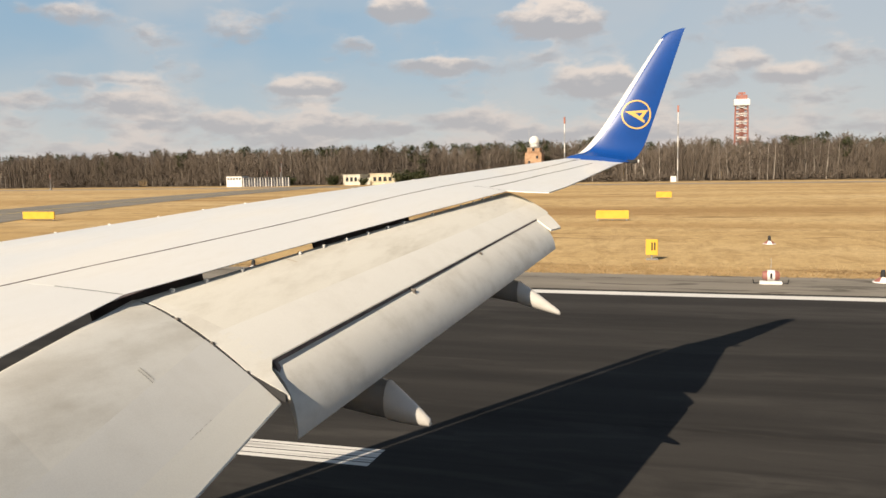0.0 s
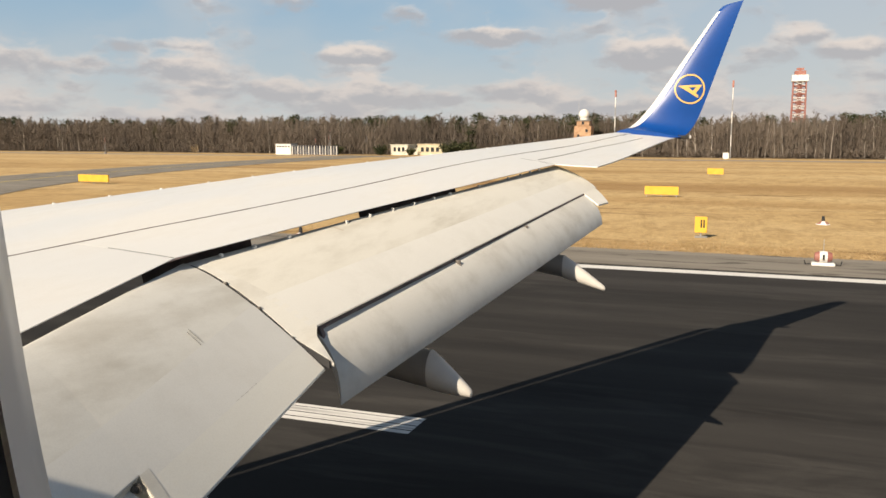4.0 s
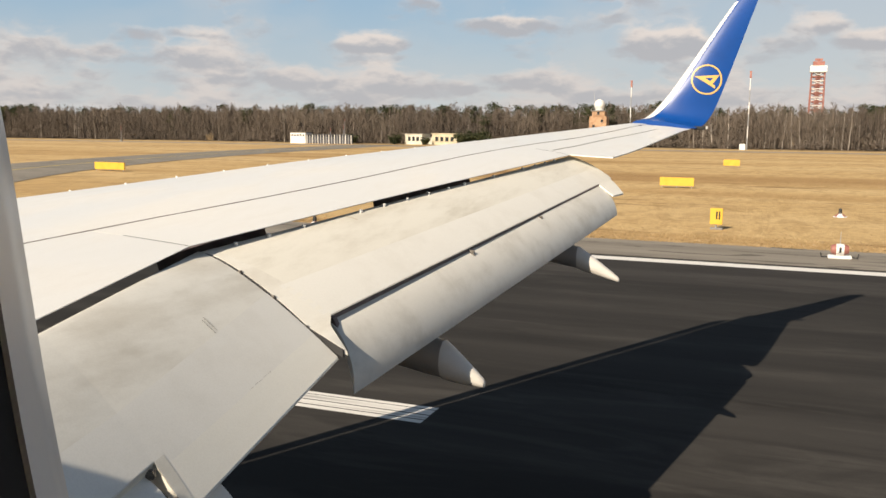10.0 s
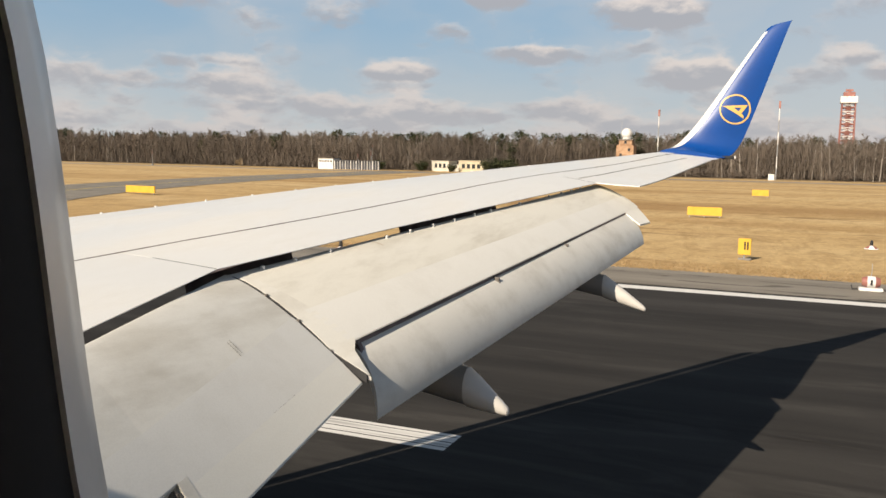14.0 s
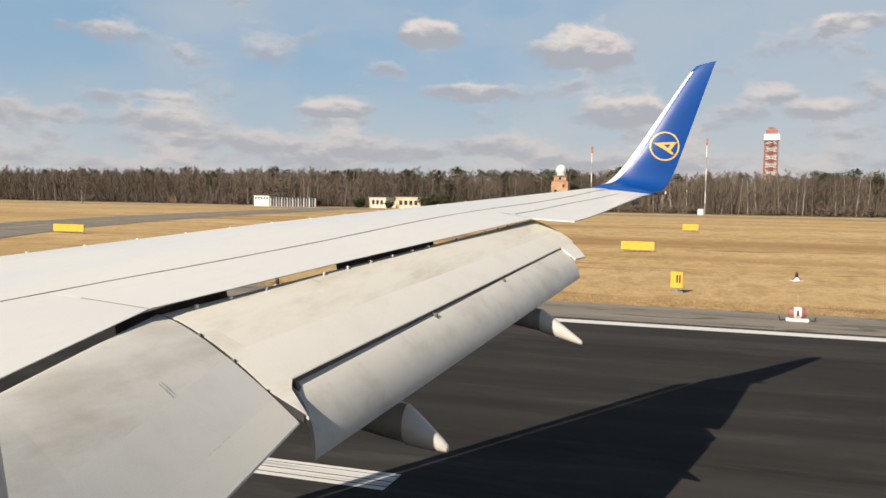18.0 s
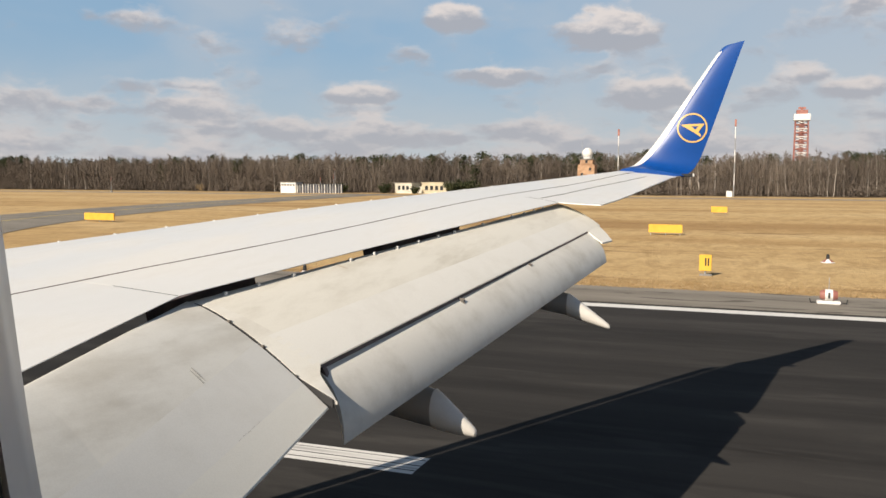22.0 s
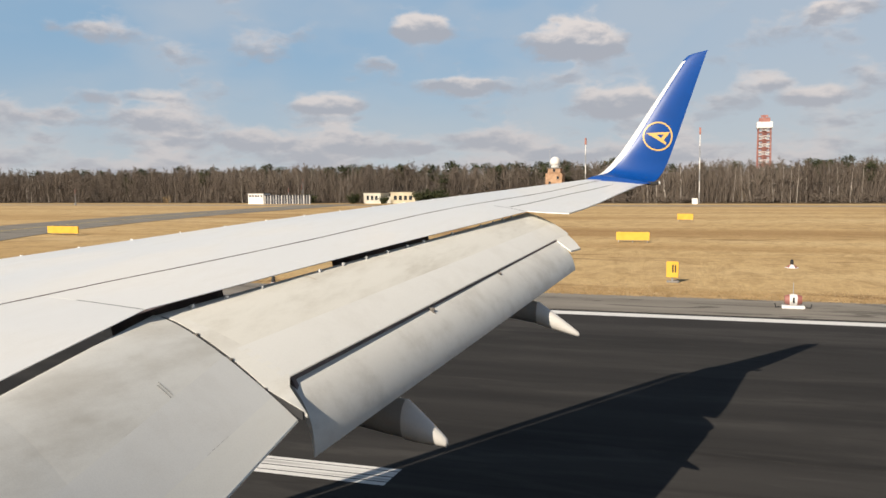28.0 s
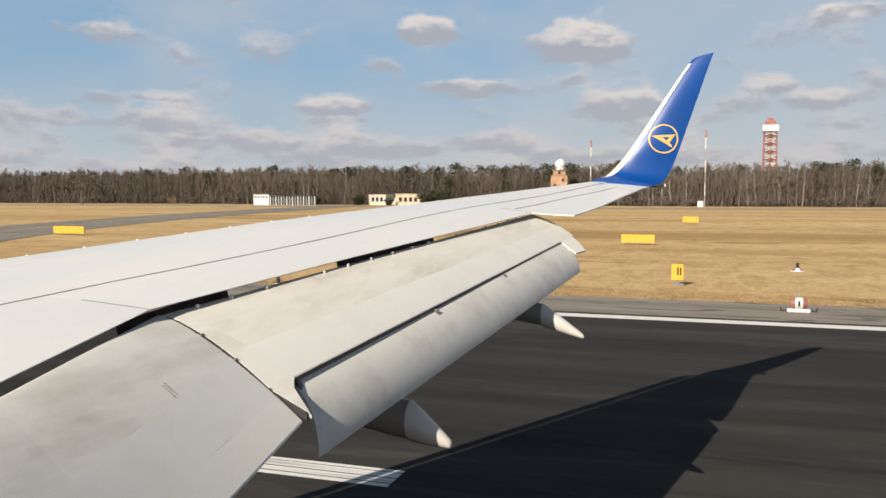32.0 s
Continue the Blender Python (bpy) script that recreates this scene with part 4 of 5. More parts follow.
class Soup:
    """Triangles and quads gathered for one mesh."""

    def __init__(self):
        self.v, self.f = [], []

    def limb(self, a, b, r0, r1, sides=4):
        a, b = Vector(a), Vector(b)
        q = (b - a).to_track_quat("Z", "Y")
        s = len(self.v)
        for p, r in ((a, r0), (b, r1)):
            for k in range(sides):
                self.v.append(p + q @ Vector((r * math.cos(k * math.tau / sides), r * math.sin(k * math.tau / sides), 0)))
        for k in range(sides):
            self.f.append((s + k, s + (k + 1) % sides, s + sides + (k + 1) % sides, s + sides + k))

    def sliver(self, a, b, w):
        a, b = Vector(a), Vector(b)
        side = (b - a).cross(Vector((rng.uniform(-1, 1), rng.uniform(-1, 1), rng.uniform(-0.3, 0.3))))
        if side.length < 1e-6:
            return
        side = side.normalized() * w
        s = len(self.v)
        self.v += [a - side, a + side, b]
        self.f.append((s, s + 1, s + 2))

    def leaf(self, c, r):
        s = len(self.v)
        c = Vector(c)
        for k in range(3):
            self.v.append(c + Vector((rng.uniform(-1, 1), rng.uniform(-1, 1), rng.uniform(-0.7, 0.7))) * r)
        self.f.append((s, s + 1, s + 2))

    def mesh(self, name):
        m = bpy.data.meshes.new(name)
        m.from_pydata([tuple(p) for p in self.v], [], self.f)
        return m


def bare_tree(height, spread, limbs, twigs, fork=0.28, thin=1.0):
    wood, fine = Soup(), Soup()
    lean = Vector((rng.uniform(-0.06, 0.06), rng.uniform(-0.06, 0.06), 1))
    r = 0.0095 * height * thin
    pts = [Vector((0, 0, -0.2))]
    for k in range(1, 6):
        pts.append(Vector((lean.x * k / 5 * height + rng.uniform(-0.15, 0.15), lean.y * k / 5 * height + rng.uniform(-0.15, 0.15), height * 0.93 * k / 5)))
    for k in range(5):
        wood.limb(pts[k], pts[k + 1], r * (1 - 0.17 * k), r * (1 - 0.17 * (k + 1)), 5)
    for k in range(limbs):
        s = rng.uniform(fork, 0.97)
        i = min(int(s * 5), 4)
        p = pts[i].lerp(pts[i + 1], s * 5 - i)
        a = rng.uniform(0, math.tau)
        long_ = spread * (1.15 - s * 0.75) * rng.uniform(0.6, 1.1)
        tip = p + Vector((math.cos(a) * long_ * 0.7, math.sin(a) * long_ * 0.7, long_ * rng.uniform(0.55, 1.1)))
        wood.limb(p, tip, r * 0.38 * (1.1 - s), r * 0.10, 3)
        for q in range(twigs):
            o = p.lerp(tip, rng.uniform(0.25, 1.0))
            e = o + Vector((rng.uniform(-1, 1), rng.uniform(-1, 1), rng.uniform(-0.2, 1.2))) * rng.uniform(0.5, 1.3) * (spread / 3.2)
            fine.sliver(o, e, rng.uniform(0.022, 0.06))
    return wood, fine


def pine_tree(height, crown_from=0.5, clumps=44, spread=2.2):
    wood, fine = Soup(), Soup()
    wood.limb((0, 0, -0.2), (0.1, 0, height * 0.95), 0.012 * height, 0.004 * height, 6)
    for k in range(clumps):
        s = rng.uniform(crown_from, 1.0)
        a = rng.uniform(0, math.tau)
        wide = spread * math.sin(math.pi * min(1, 0.18 + 0.85 * (1 - (s - crown_from) / (1 - crown_from)))) * rng.uniform(0.4, 1.0)
        c = Vector((math.cos(a) * wide, math.sin(a) * wide, height * s))
        wood.limb((0, 0, height * s - 0.5), c, 0.05, 0.02, 3)
        for q in range(24):
            d = Vector((rng.gauss(0, 0.6), rng.gauss(0, 0.6), rng.gauss(0, 0.32)))
            fine.leaf(c + d, rng.uniform(0.24, 0.52))
    return wood, fine


def bush(height, thick=60):
    wood, fine = Soup(), Soup()
    for k in range(9):
        a = rng.uniform(0, math.tau)
        tip = Vector((math.cos(a) * height * 0.5, math.sin(a) * height * 0.5, height * rng.uniform(0.6, 1.0)))
        wood.limb((0, 0, -0.1), tip, 0.05, 0.015, 3)
        for q in range(thick):
            o = tip * rng.uniform(0.15, 1.0)
            fine.leaf(o + Vector((rng.gauss(0, 0.4), rng.gauss(0, 0.4), rng.gauss(0, 0.25))), rng.uniform(0.12, 0.28) * (1.5 if thick > 60 else 1.0))
    return wood, fine


KINDS = []  # name, label, category, trunk material, crown material, meshes
SHAPES = []
for height in (14.5, 13.2, 15.2, 12.4):
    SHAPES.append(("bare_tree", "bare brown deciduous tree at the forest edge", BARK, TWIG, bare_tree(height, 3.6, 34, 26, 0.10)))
for height in (13.6, 12.2, 14.6):
    SHAPES.append(("birch_tree", "bare birch with a pale trunk at the forest edge", BIRCH, TWIG, bare_tree(height, 2.5, 26, 17, 0.28, 1.15)))
for height, low in ((13.6, 0.55), (14.5, 0.6), (12.4, 0.3)):
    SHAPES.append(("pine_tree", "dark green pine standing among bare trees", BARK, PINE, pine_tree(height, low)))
for name, label, tm, cm, (wood, fine) in SHAPES:
    KINDS.append((name, label, tm, cm, wood, fine, wood.mesh(name + "_trunk"), fine.mesh(name + "_crown")))

FRONT, LEFT, RIGHT = 305.0, -560.0, 190.0


def pine_share(x):
    """How many pines stand along the forest edge: in loose groves."""
    return 0.02 + 0.75 * max(0.0, noise.noise(Vector((x * 0.009, 3.7, 0.0))) - 0.05)


def forest_edge(x):
    return FRONT + 6 * noise.noise(Vector((x * 0.01, 0.0, 5.0)))


originals = {}
x = -430.0
while x < 95:
    x += rng.uniform(1.4, 3.0)
    k = rng.choice((7, 8, 9)) if rng.random() < pine_share(x) else rng.choice((4, 5, 6)) if rng.random() < (0.6 if x > -45 else 0.2) else rng.choice((0, 1, 2, 3))
    name, label, tm, cm, wood, fine, mt, mc = KINDS[k]
    place = Matrix.LocRotScale((x, forest_edge(x) + rng.uniform(0, 6), 0), Euler((0, 0, rng.uniform(0, 6.28))), None)
    if k not in originals:
        ob = thing(name, label, "tree", "trees along the forest edge")
        link("trunk", mt, tm, ob)
        link("crown", mc, cm, ob)
        ob.matrix_basis = place
        originals[k] = ob
    else:
        copy_thing(originals[k], place)


def woods(name, soups, spots, mat, label):
    """Many far trees as one mesh."""
    vs, fs, base = [], [], 0
    arrays = [(np.array([tuple(p) for p in s.v]), s.f) for s in soups]
    for k, px_, py_, turn, size in spots:
        v, f = arrays[k]
        c, s = math.cos(turn), math.sin(turn)
        w = np.empty_like(v)
        w[:, 0], w[:, 1], w[:, 2] = (v[:, 0] * c - v[:, 1] * s) * size + px_, (v[:, 0] * s + v[:, 1] * c) * size + py_, v[:, 2] * size
        vs.append(w)
        fs += [tuple(i + base for i in q) for q in f]
        base += len(v)
    m = bpy.data.meshes.new(name)
    m.from_pydata(np.concatenate(vs).tolist(), [], fs)
    ob = link(name, m, mat)
    return tagged(ob, label, "forest", "", "stuff")


spots = []
for row in range(6):
    x = LEFT
    while x < RIGHT:
        x += rng.uniform(1.4, 3.4)
        k = rng.choice((7, 8, 9)) if rng.random() < pine_share(x + row * 9) * 1.25 + (0.07 if row > 1 else 0.0) else rng.choice((0, 1, 2, 3, 0, 1, 2, 3, 4, 5, 6))
        size = rng.uniform(0.9, 1.08) + (0.05 if k > 6 else 0.0)
        spots.append((k, x, forest_edge(x) + 7 + row * 6.5 + rng.uniform(-2, 2), rng.uniform(0, 6.28), size))
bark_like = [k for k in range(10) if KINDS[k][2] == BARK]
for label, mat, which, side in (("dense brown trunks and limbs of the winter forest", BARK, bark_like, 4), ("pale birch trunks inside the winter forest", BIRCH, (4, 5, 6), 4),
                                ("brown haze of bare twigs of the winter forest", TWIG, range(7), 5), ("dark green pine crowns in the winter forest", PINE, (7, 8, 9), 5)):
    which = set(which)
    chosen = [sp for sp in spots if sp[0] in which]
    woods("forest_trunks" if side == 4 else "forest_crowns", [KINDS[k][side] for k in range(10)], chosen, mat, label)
sheet("forest_floor", -700, 400, 300.5, 420, 0.05, FLOOR_LEAF, None, "brown leaf litter under the trees", "ground")
shrub_shapes = [bush(2.2) for k in range(3)]
spots = [(rng.randrange(3), rng.uniform(LEFT, RIGHT), rng.uniform(302, 345), rng.uniform(0, 6.28), rng.uniform(0.6, 1.9)) for k in range(620)]
woods("undergrowth", [s[1] for s in shrub_shapes], spots, TWIG, "brown brushwood at the foot of the forest")

soup = Soup()
for k in range(175000):
    x, z = rng.uniform(-470, 110), rng.random() ** 1.15 * 9.6
    p = Vector((x, forest_edge(x) + rng.uniform(-0.5, 20), z))
    soup.sliver(p, p + Vector((rng.gauss(0, 0.35), rng.gauss(0, 0.35), rng.uniform(1.2, 4.2))), rng.uniform(0.025, 0.07))
tagged(link("thicket", soup.mesh("thicket"), TWIG), "brown thicket of saplings between the trunks", "forest", "", "stuff")

wood, fine = bush(3.4, 190)
bush_wood, bush_leaf = wood.mesh("bush_stems"), fine.mesh("bush_leaves")
first_bush = None
for x, y, s in ((-130.5, 291.0, 1.25), (-118.4, 291.5, 0.9), (-103.6, 291, 1.55), (-99.8, 293, 1.75), (-96.2, 292, 1.5), (-152, 299, 1.2)):
    place = Matrix.LocRotScale((x, y, 0), Euler((0, 0, x)), (s, s, s * 0.92))
    if not first_bush:
        first_bush = thing("conifer_bush", "dark green rounded conifer bush near the low building", "bush", "bushes by the building")
        link("stems", bush_wood, BARK, first_bush)
        link("foliage", bush_leaf, PINE, first_bush)
        first_bush.matrix_basis = place
    else:
        twin = copy_thing(first_bush, place)
        twin.scale = (s, s, s * 0.92)

# ---- buildings and masts ----


def window_row(parent, x0, x1, count, y, z0, z1):
    for k in range(count):
        a = lerp(x0, x1, (k + 0.2) / count)
        b = lerp(x0, x1, (k + 0.8) / count)
        w = part("window", boxes((a, b, y - 0.04, y + 0.02, z0, z1)), DARK_GLASS, parent, "dark window pane")
        part("window_sill", boxes((a - 0.1, b + 0.1, y - 0.12, y + 0.02, z0 - 0.12, z0 - 0.01)), ROOF_GREY, w)


def low_building():
    b = thing("low_building", "long single-storey building with pale and yellow walls", "building")
    for x0, x1, mat, label, h, count in ((-127.5, -120.6, RENDER_WHITE, "pale rendered wall", 3.7, 3), (-116.6, -106.8, RENDER_YELLOW, "pale yellow rendered wall", 4.0, 4)):
        wall = part("wall", boxes((x0, x1, 294.0, 303.0, 0.0, h)), mat, b, label)
        part("roof", boxes((x0 - 0.25, x1 + 0.25, 293.7, 303.2, h, h + 0.22), bevel=0.04), mat, b, "flat pale roof edge")
        window_row(wall, x0 + 0.9, x1 - 0.9, count, 294.0, 1.4, 2.9)
    part("link_wall", boxes((-120.6, -116.6, 297, 302, 0, 2.6)), RENDER_WHITE, b, "low pale link wall")


low_building()


def shed():
    s = thing("equipment_shed", "white cabin with a row of dark grey pillars on the grass", "shed")
    part("cabin", boxes((-169, -162.5, 281, 286, 0, 3.9)), SIGNAL_WHITE, s, "white cabin walls")
    part("cabin_roof", boxes((-169.2, -162.3, 280.8, 286.2, 3.9, 4.1), bevel=0.03), ROOF_GREY, s, "flat roof")
    for k in range(5):
        part("vent", boxes((-168.5 + 1.2 * k, -167.8 + 1.2 * k, 280.94, 281.01, 2.7, 3.3)), DARK_GLASS, s, "small dark vent")
    part("back_panel", boxes((-162.5, -143.5, 282.2, 282.5, 0, 3.3)), SHED_DARK, s, "dark grey back panel")
    for k in range(17):
        part("pillar", boxes((-162.0 + 1.15 * k, -161.74 + 1.15 * k, 281.0, 281.3, 0, 3.3), bevel=0.03), GREY_METAL if k % 2 else SIGNAL_WHITE, s, "upright pillar")
    part("canopy", boxes((-162.5, -143.2, 280.9, 285.6, 3.3, 3.42), bevel=0.03), SHED_DARK, s, "thin grey canopy")
    p = thing("pole", "thin grey pole beside the white shed", "pole")
    part("shaft", rod(bmesh.new(), (-145.2, 279.5, 0), (-145.2, 279.5, 8.6), 0.10, 0.05), GREY_METAL, p)
    part("pole_head", boxes((-145.35, -145.05, 279.3, 279.7, 8.6, 8.95), bevel=0.03), RED, p, "red lamp head")


shed()


def slim_mast(x, y, top, label):
    m = thing("slim_mast", label, "mast", "slim masts by the shed")
    part("shaft", rod(bmesh.new(), (x, y, 0), (x, y, top), 0.09, 0.045, 6), GREY_METAL, m)
    part("mast_band", rod(bmesh.new(), (x, y, top * 0.72), (x, y, top * 0.95), 0.11, 0.10, 6), RED, m, "red band")
    part("mast_foot", boxes((x - 0.4, x + 0.4, y - 0.4, y + 0.4, 0, 0.5), bevel=0.05), ROOF_GREY, m, "grey concrete foot")


slim_mast(-150.4, 288.5, 7.4, "slim grey mast with a red band behind the shed")
slim_mast(-156.0, 288.5, 6.2, "slim grey mast with a red band behind the shed")
slim_mast(-232.0, 262.0, 6.0, "slim grey mast with a red band out on the grass")


def round_bush(x, y):
    wood, fine = bush(3.0)
    b = thing("brown_bush", "low rounded reddish-brown bush at the forest edge", "bush")
    link("stems", wood.mesh("brown_bush_stems"), BARK, b)
    tagged(link("twigs", fine.mesh("brown_bush_twigs"), BLADES, b), kind="stuff")
    b.location = (x, y, 0)


round_bush(-217.0, 297.0)


def lattice_tower(x, y, top, half):
    t = thing("lattice_tower", "tall red and white lattice radar tower behind the trees", "tower")
    levels = 18
    for sx in (-1, 1):
        for sy in (-1, 1):
            bm = bmesh.new()
            rod(bm, (x + sx * half * 1.15, y + sy * half * 1.15, 0), (x + sx * half, y + sy * half, top * 0.84), 0.38, 0.30, 6)
            part("leg", bm, RED, t, "red lattice leg")
    for k in range(levels):
        z = top * 0.84 * (k + 1) / levels
        h = half * (1.15 - 0.15 * z / (top * 0.84))
        mat, label = (SIGNAL_WHITE, "white platform rail") if k % 2 else (RED, "red platform rail")
        bm = bmesh.new()
        for sx, sy, ex, ey in ((-1, -1, 1, -1), (1, -1, 1, 1), (1, 1, -1, 1), (-1, 1, -1, -1)):
            a, b = Vector((x + sx * h, y + sy * h, z)), Vector((x + ex * h, y + ey * h, z))
            rod(bm, a, b, 0.20, 0.20, 5)
            rod(bm, a - Vector((0, 0, top * 0.84 / levels)), b, 0.12, 0.12, 4)
            rod(bm, b - Vector((0, 0, top * 0.84 / levels)), a, 0.12, 0.12, 4)
        part("brace_level", bm, mat, t, label)
    part("stair_core", boxes((x - half * 0.35, x + half * 0.35, y - half * 0.35, y + half * 0.35, 0, top * 0.84)), RED, t, "dull red stair core")
    part("platform", boxes((x - half * 1.3, x + half * 1.3, y - half * 1.3, y + half * 1.3, top * 0.84, top * 0.915), bevel=0.15), SIGNAL_WHITE, t, "white platform band")
    part("top_cabin", boxes((x - half * 0.9, x + half * 0.9, y - half * 0.9, y + half * 0.9, top * 0.915, top * 0.965), bevel=0.1), RED, t, "red cabin")
    bm = bmesh.new()
    rod(bm, (x, y, top * 0.965), (x, y, top), 0.5, 0.4, 8)
    box(bm, x - half * 0.6, x + half * 0.6, y - 0.3, y + 0.3, top * 0.975, top)
    part("antenna", bm, RED, t, "red rotating antenna bar")


lattice_tower(18.3, 412.0, 38.0, 2.6)


def dome_tower(x, y):
    """A tapering brick tower, a railed gallery and a radome on a short collar."""
    t = thing("radome_tower", "tan brick tower with a round white radome", "tower")
    part("shaft", boxes((x - 2.95, x + 2.95, y - 2.6, y + 2.6, 0, 10.6), bevel=0.12), BRICK_TAN, t, "tan brick shaft")
    part("upper_storey", boxes((x - 2.2, x + 2.2, y - 2.0, y + 2.0, 10.6, 12.3), bevel=0.08), BRICK_TAN, t, "narrower tan upper storey")
    part("gallery", boxes((x - 2.6, x + 2.6, y - 2.4, y + 2.4, 12.3, 12.6), bevel=0.05), ROOF_GREY, t, "dark projecting gallery")
    for k in range(6):
        u = x - 2.4 + 0.96 * k
        part("rail_post", rod(bmesh.new(), (u, y - 2.3, 12.6), (u, y - 2.3, 13.4), 0.05, 0.05, 5), GREY_METAL, t)
    part("rail", rod(bmesh.new(), (x - 2.45, y - 2.3, 13.4), (x + 2.45, y - 2.3, 13.4), 0.05, 0.05, 5), GREY_METAL, t, "thin gallery rail")
    for k, (dx, z) in enumerate(((-1.5, 2.6), (1.4, 4.6), (-1.4, 6.8), (1.4, 8.6), (0.0, 11.2))):
        front = y - (2.0 if k == 4 else 2.6)
        w = part("window", boxes((x + dx - 0.4, x + dx + 0.4, front - 0.03, front + 0.05, z, z + 0.9)), DARK_GLASS, t, "small dark window")
        part("window_sill", boxes((x + dx - 0.5, x + dx + 0.5, front - 0.1, front + 0.02, z - 0.12, z - 0.02)), ROOF_GREY, w)
    part("collar", rod(bmesh.new(), (x, y, 12.6), (x, y, 13.5), 1.45, 1.45, 16), SIGNAL_WHITE, t, "white radome collar")
    bm = bmesh.new()
    bmesh.ops.create_uvsphere(bm, u_segments=20, v_segments=12, radius=1.85, matrix=Matrix.Translation((x, y, 14.6)))
    part("radome", bm, SIGNAL_WHITE, t, "white radome", True)
    part("rod_aerial", rod(bmesh.new(), (x - 1.9, y, 12.6), (x - 1.9, y, 19.0), 0.07, 0.04, 6), GREY_METAL, t, "thin aerial")


dome_tower(-55.5, 297.0)


def striped_mast(x, y, top, bands):
    m = thing("antenna_mast", "slender red and white banded mast on the airfield", "mast", "masts on the airfield")
    for k in range(bands):
        a, b = top * k / bands, top * (k + 1) / bands
        part("mast_section", rod(bmesh.new(), (x, y, a), (x, y, b), 0.16, 0.15, 8), SIGNAL_WHITE if k % 2 else GREY_METAL, m)
    part("mast_head", boxes((x - 0.3, x + 0.3, y - 0.3, y + 0.3, top, top + 2.2), bevel=0.05), RED, m, "red mast head")
    part("mast_box", boxes((x - 2.2, x - 0.4, y - 1, y + 1, 0, 1.9), bevel=0.05), SIGNAL_WHITE, m, "white equipment box")


striped_mast(-6.6, 288.0, 22.5, 6)
striped_mast(-43.5, 288.0, 20.0, 6)

# ---- airfield signs and lights ----


def sign(x0, x1, y, h):
    s = thing("taxiway_sign", "low yellow taxiway sign standing in dry grass", "sign", "signs along the runway")
    part("board", boxes((x0, x1, y, y + 0.18, 0.22, h), bevel=0.02), SIGN_YELLOW, s, "yellow board")
    for k in range(3):
        x = lerp(x0 + 0.2, x1 - 0.2, k / 2)
        part("leg", rod(bmesh.new(), (x, y + 0.09, 0), (x, y + 0.09, 0.24), 0.03, 0.03, 6), GREY_METAL, s)


sign(-9.4, -6.3, 82.0, 1.0)
sign(-6.4, -4.0, 138.0, 1.15)
sign(-75.0, -70.6, 80.0, 1.05)


def marker_light(x, y):
    """A flat red and white cone foot with a dark lamp on it."""
    m = thing("runway_light", "small red and white runway light on the asphalt edge", "light", "runway lights")
    for k in range(6):
        a0, a1 = k * math.tau / 6, (k + 1) * math.tau / 6
        bm = bmesh.new()
        ring = [[bm.verts.new((x + r * math.cos(a), y + r * math.sin(a), z)) for a in (a0, (a0 + a1) / 2, a1)] for r, z in ((0.36, 0.05), (0.32, 0.10), (0.13, 0.24))]
        for p, q in zip(ring, ring[1:]):
            for j in range(2):
                bm.faces.new((p[j], p[j + 1], q[j + 1], q[j]))
        part("cone_segment", bm, RED if k % 2 else SIGNAL_WHITE, m)
    part("base_plate", rod(bmesh.new(), (x, y, 0.02), (x, y, 0.06), 0.42, 0.40, 16), SIGNAL_WHITE, m, "flat white base plate")
    part("lamp_body", rod(bmesh.new(), (x, y, 0.18), (x, y, 0.46), 0.115, 0.095, 10), BLACK, m, "black lamp body")
    bm = bmesh.new()
    bmesh.ops.create_uvsphere(bm, u_segments=10, v_segments=6, radius=0.095, matrix=Matrix.Translation((x, y, 0.47)))
    part("lens", bm, DARK_GLASS, m, "dark glass lens", True)


for x, y in ((7.6, 39.8), (-22.5, 39.8), (9.6, 43.4), (4.4, 58.0)):
    marker_light(x, y)


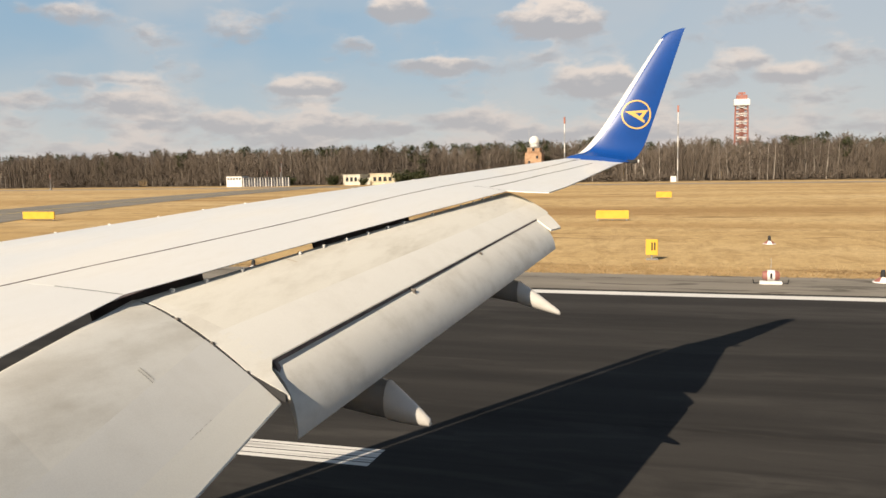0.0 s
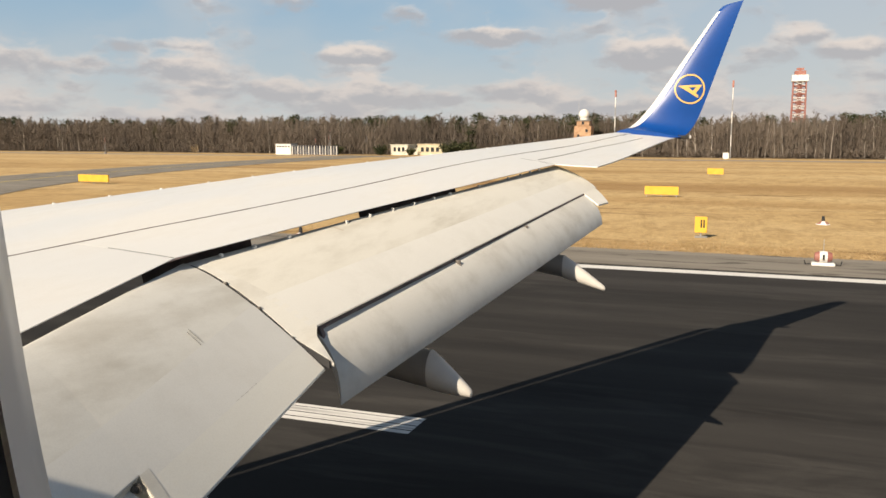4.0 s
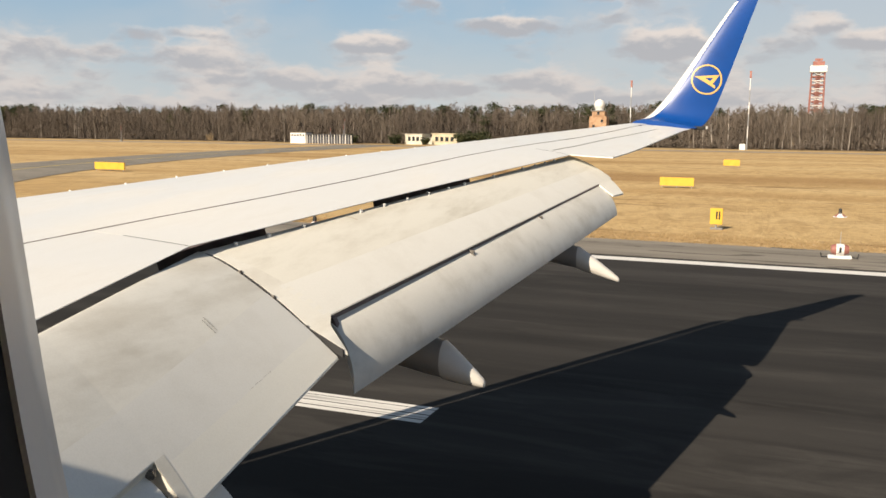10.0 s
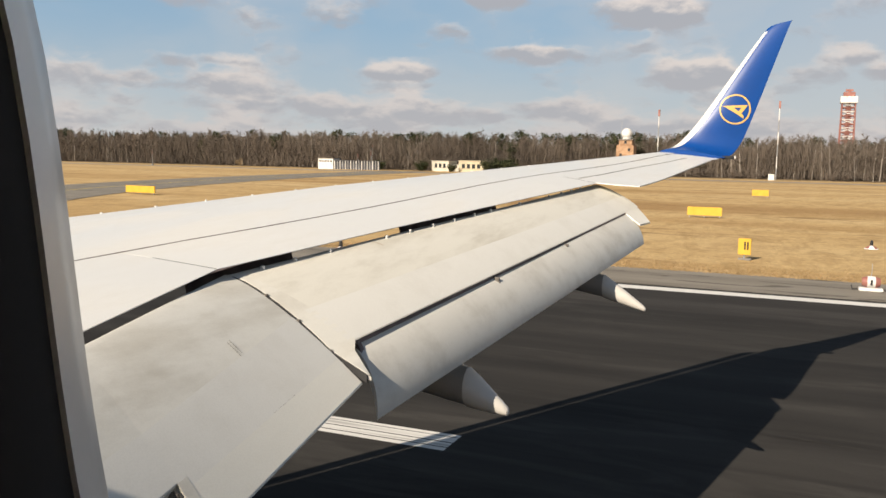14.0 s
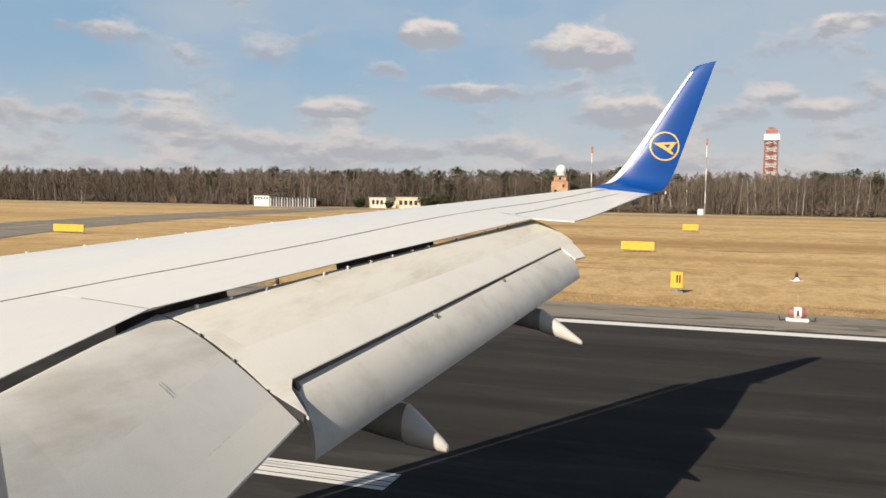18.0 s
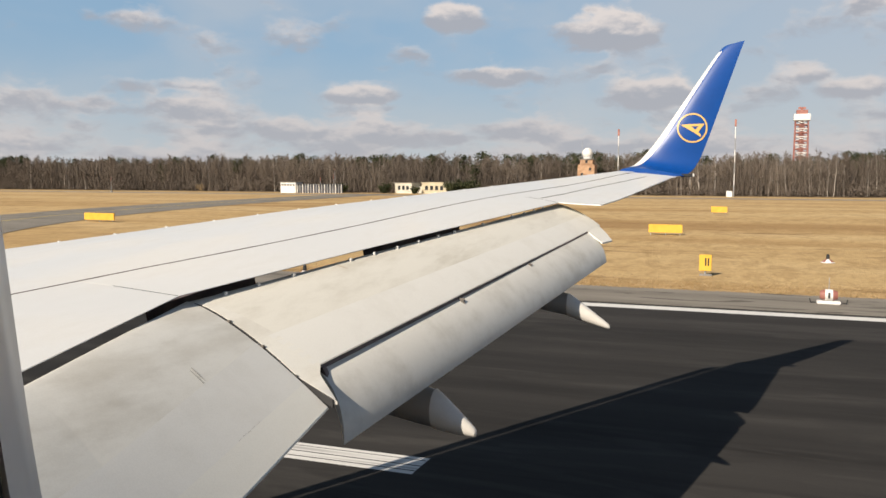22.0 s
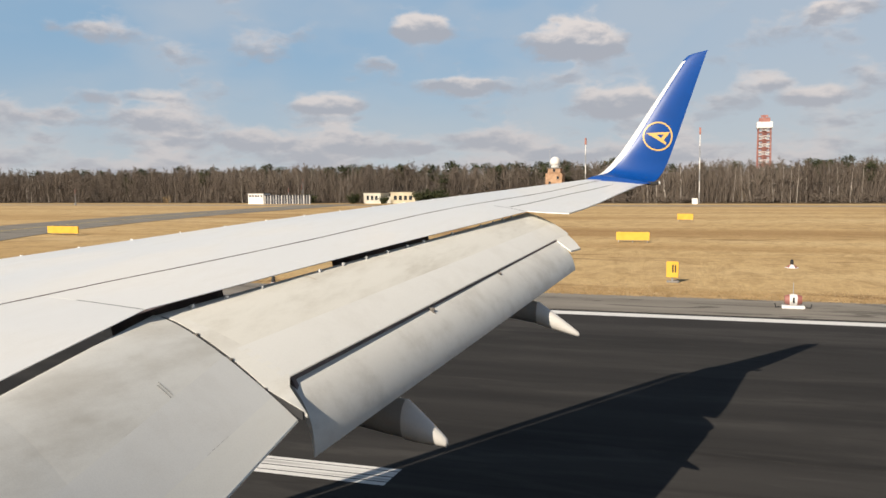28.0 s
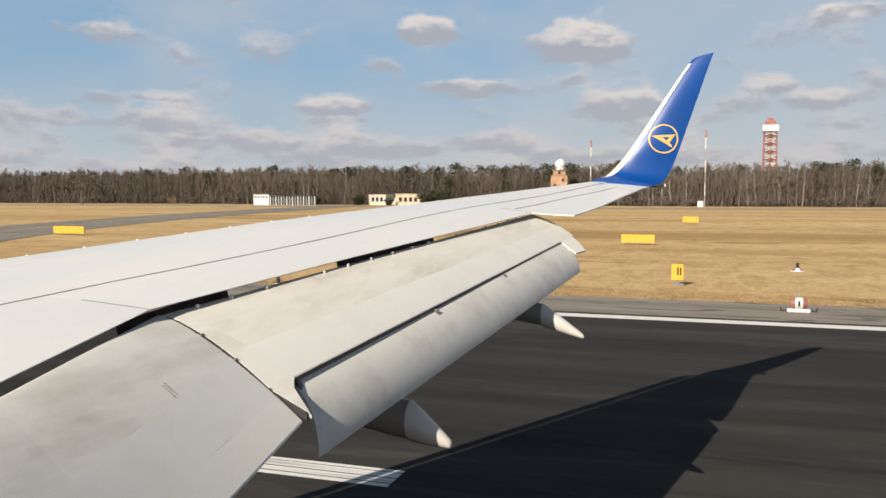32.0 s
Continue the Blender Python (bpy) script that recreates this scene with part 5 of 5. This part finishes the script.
def barrel_marker(x, y):
    """A red and white barrel on a pale sledge with a thin aerial."""
    m = thing("barrel_marker", "red and white striped barrel marker on the runway shoulder", "marker")
    for k, (a, b) in enumerate(((-0.34, -0.15), (-0.15, 0.15), (0.15, 0.34))):
        rings = []
        for q in range(3):
            u = lerp(a, b, q / 2)
            r = 0.25 * (1 - 0.35 * (u / 0.34) ** 2)
            rings.append([Vector((x + u, y + r * math.cos(w), 0.40 + r * math.sin(w))) for w in (i * math.tau / 14 for i in range(14))])
        part("barrel_hoop", loft(rings), SIGNAL_WHITE if k % 2 else RED, m, "white barrel hoop" if k % 2 else "red barrel hoop", True)
    part("dark_label", boxes((x - 0.04, x + 0.04, y - 0.262, y - 0.25, 0.30, 0.52)), BLACK, m, "dark bar of lettering")
    part("sledge", boxes((x - 0.45, x + 0.45, y - 0.2, y + 0.2, 0.03, 0.16), bevel=0.02), SIGNAL_WHITE, m, "pale sledge")
    for side in (-1, 1):
        bm = bmesh.new()
        rod(bm, (x + side * 0.45, y, 0.09), (x + side * 0.68, y, 0.07), 0.025, 0.025, 6)
        rod(bm, (x + side * 0.68, y, 0.05), (x + side * 0.72, y, 0.24), 0.025, 0.025, 6)
        part("handle", bm, BLACK, m, "bent black handle")
    part("aerial", rod(bmesh.new(), (x, y, 0.62), (x, y, 1.15), 0.015, 0.01, 6), GREY_METAL, m, "thin aerial")


barrel_marker(3.0, 38.3)


def box_sign(x, y):
    m = thing("box_sign", "small yellow box sign on a foot in the grass", "sign")
    part("sign_box", boxes((x - 0.32, x + 0.32, y - 0.12, y + 0.12, 0.28, 1.15), bevel=0.02), SIGN_YELLOW, m, "yellow box")
    part("foot", boxes((x - 0.3, x + 0.35, y - 0.2, y + 0.2, 0.0, 0.10), bevel=0.02), ROOF_GREY, m, "grey foot")
    part("post", rod(bmesh.new(), (x, y, 0.08), (x, y, 0.3), 0.05, 0.05, 8), GREY_METAL, m)
    for k in range(2):
        part("sign_bar", boxes((x - 0.02 + 0.14 * k, x + 0.06 + 0.14 * k, y - 0.126, y - 0.118, 0.55, 0.98)), BLACK, m, "dark bar of lettering")


box_sign(-2.4, 47.5)

# ---- dry grass fringe along the asphalt ----
soup = Soup()
for k in range(15000):
    x = rng.uniform(-45, 22)
    y = 41.0 + abs(rng.gauss(0, 1.0)) ** 1.6 * 1.2 - 0.25
    h = rng.uniform(0.03, 0.11)
    for q in range(2):
        soup.sliver((x, y, 0.0), (x + rng.uniform(-0.12, 0.12), y + rng.uniform(-0.12, 0.12), h), rng.uniform(0.008, 0.02))
tagged(link("grass_tufts", soup.mesh("grass_tufts"), BLADES), "ragged fringe of dry straw along the asphalt", "grass", "", "stuff")
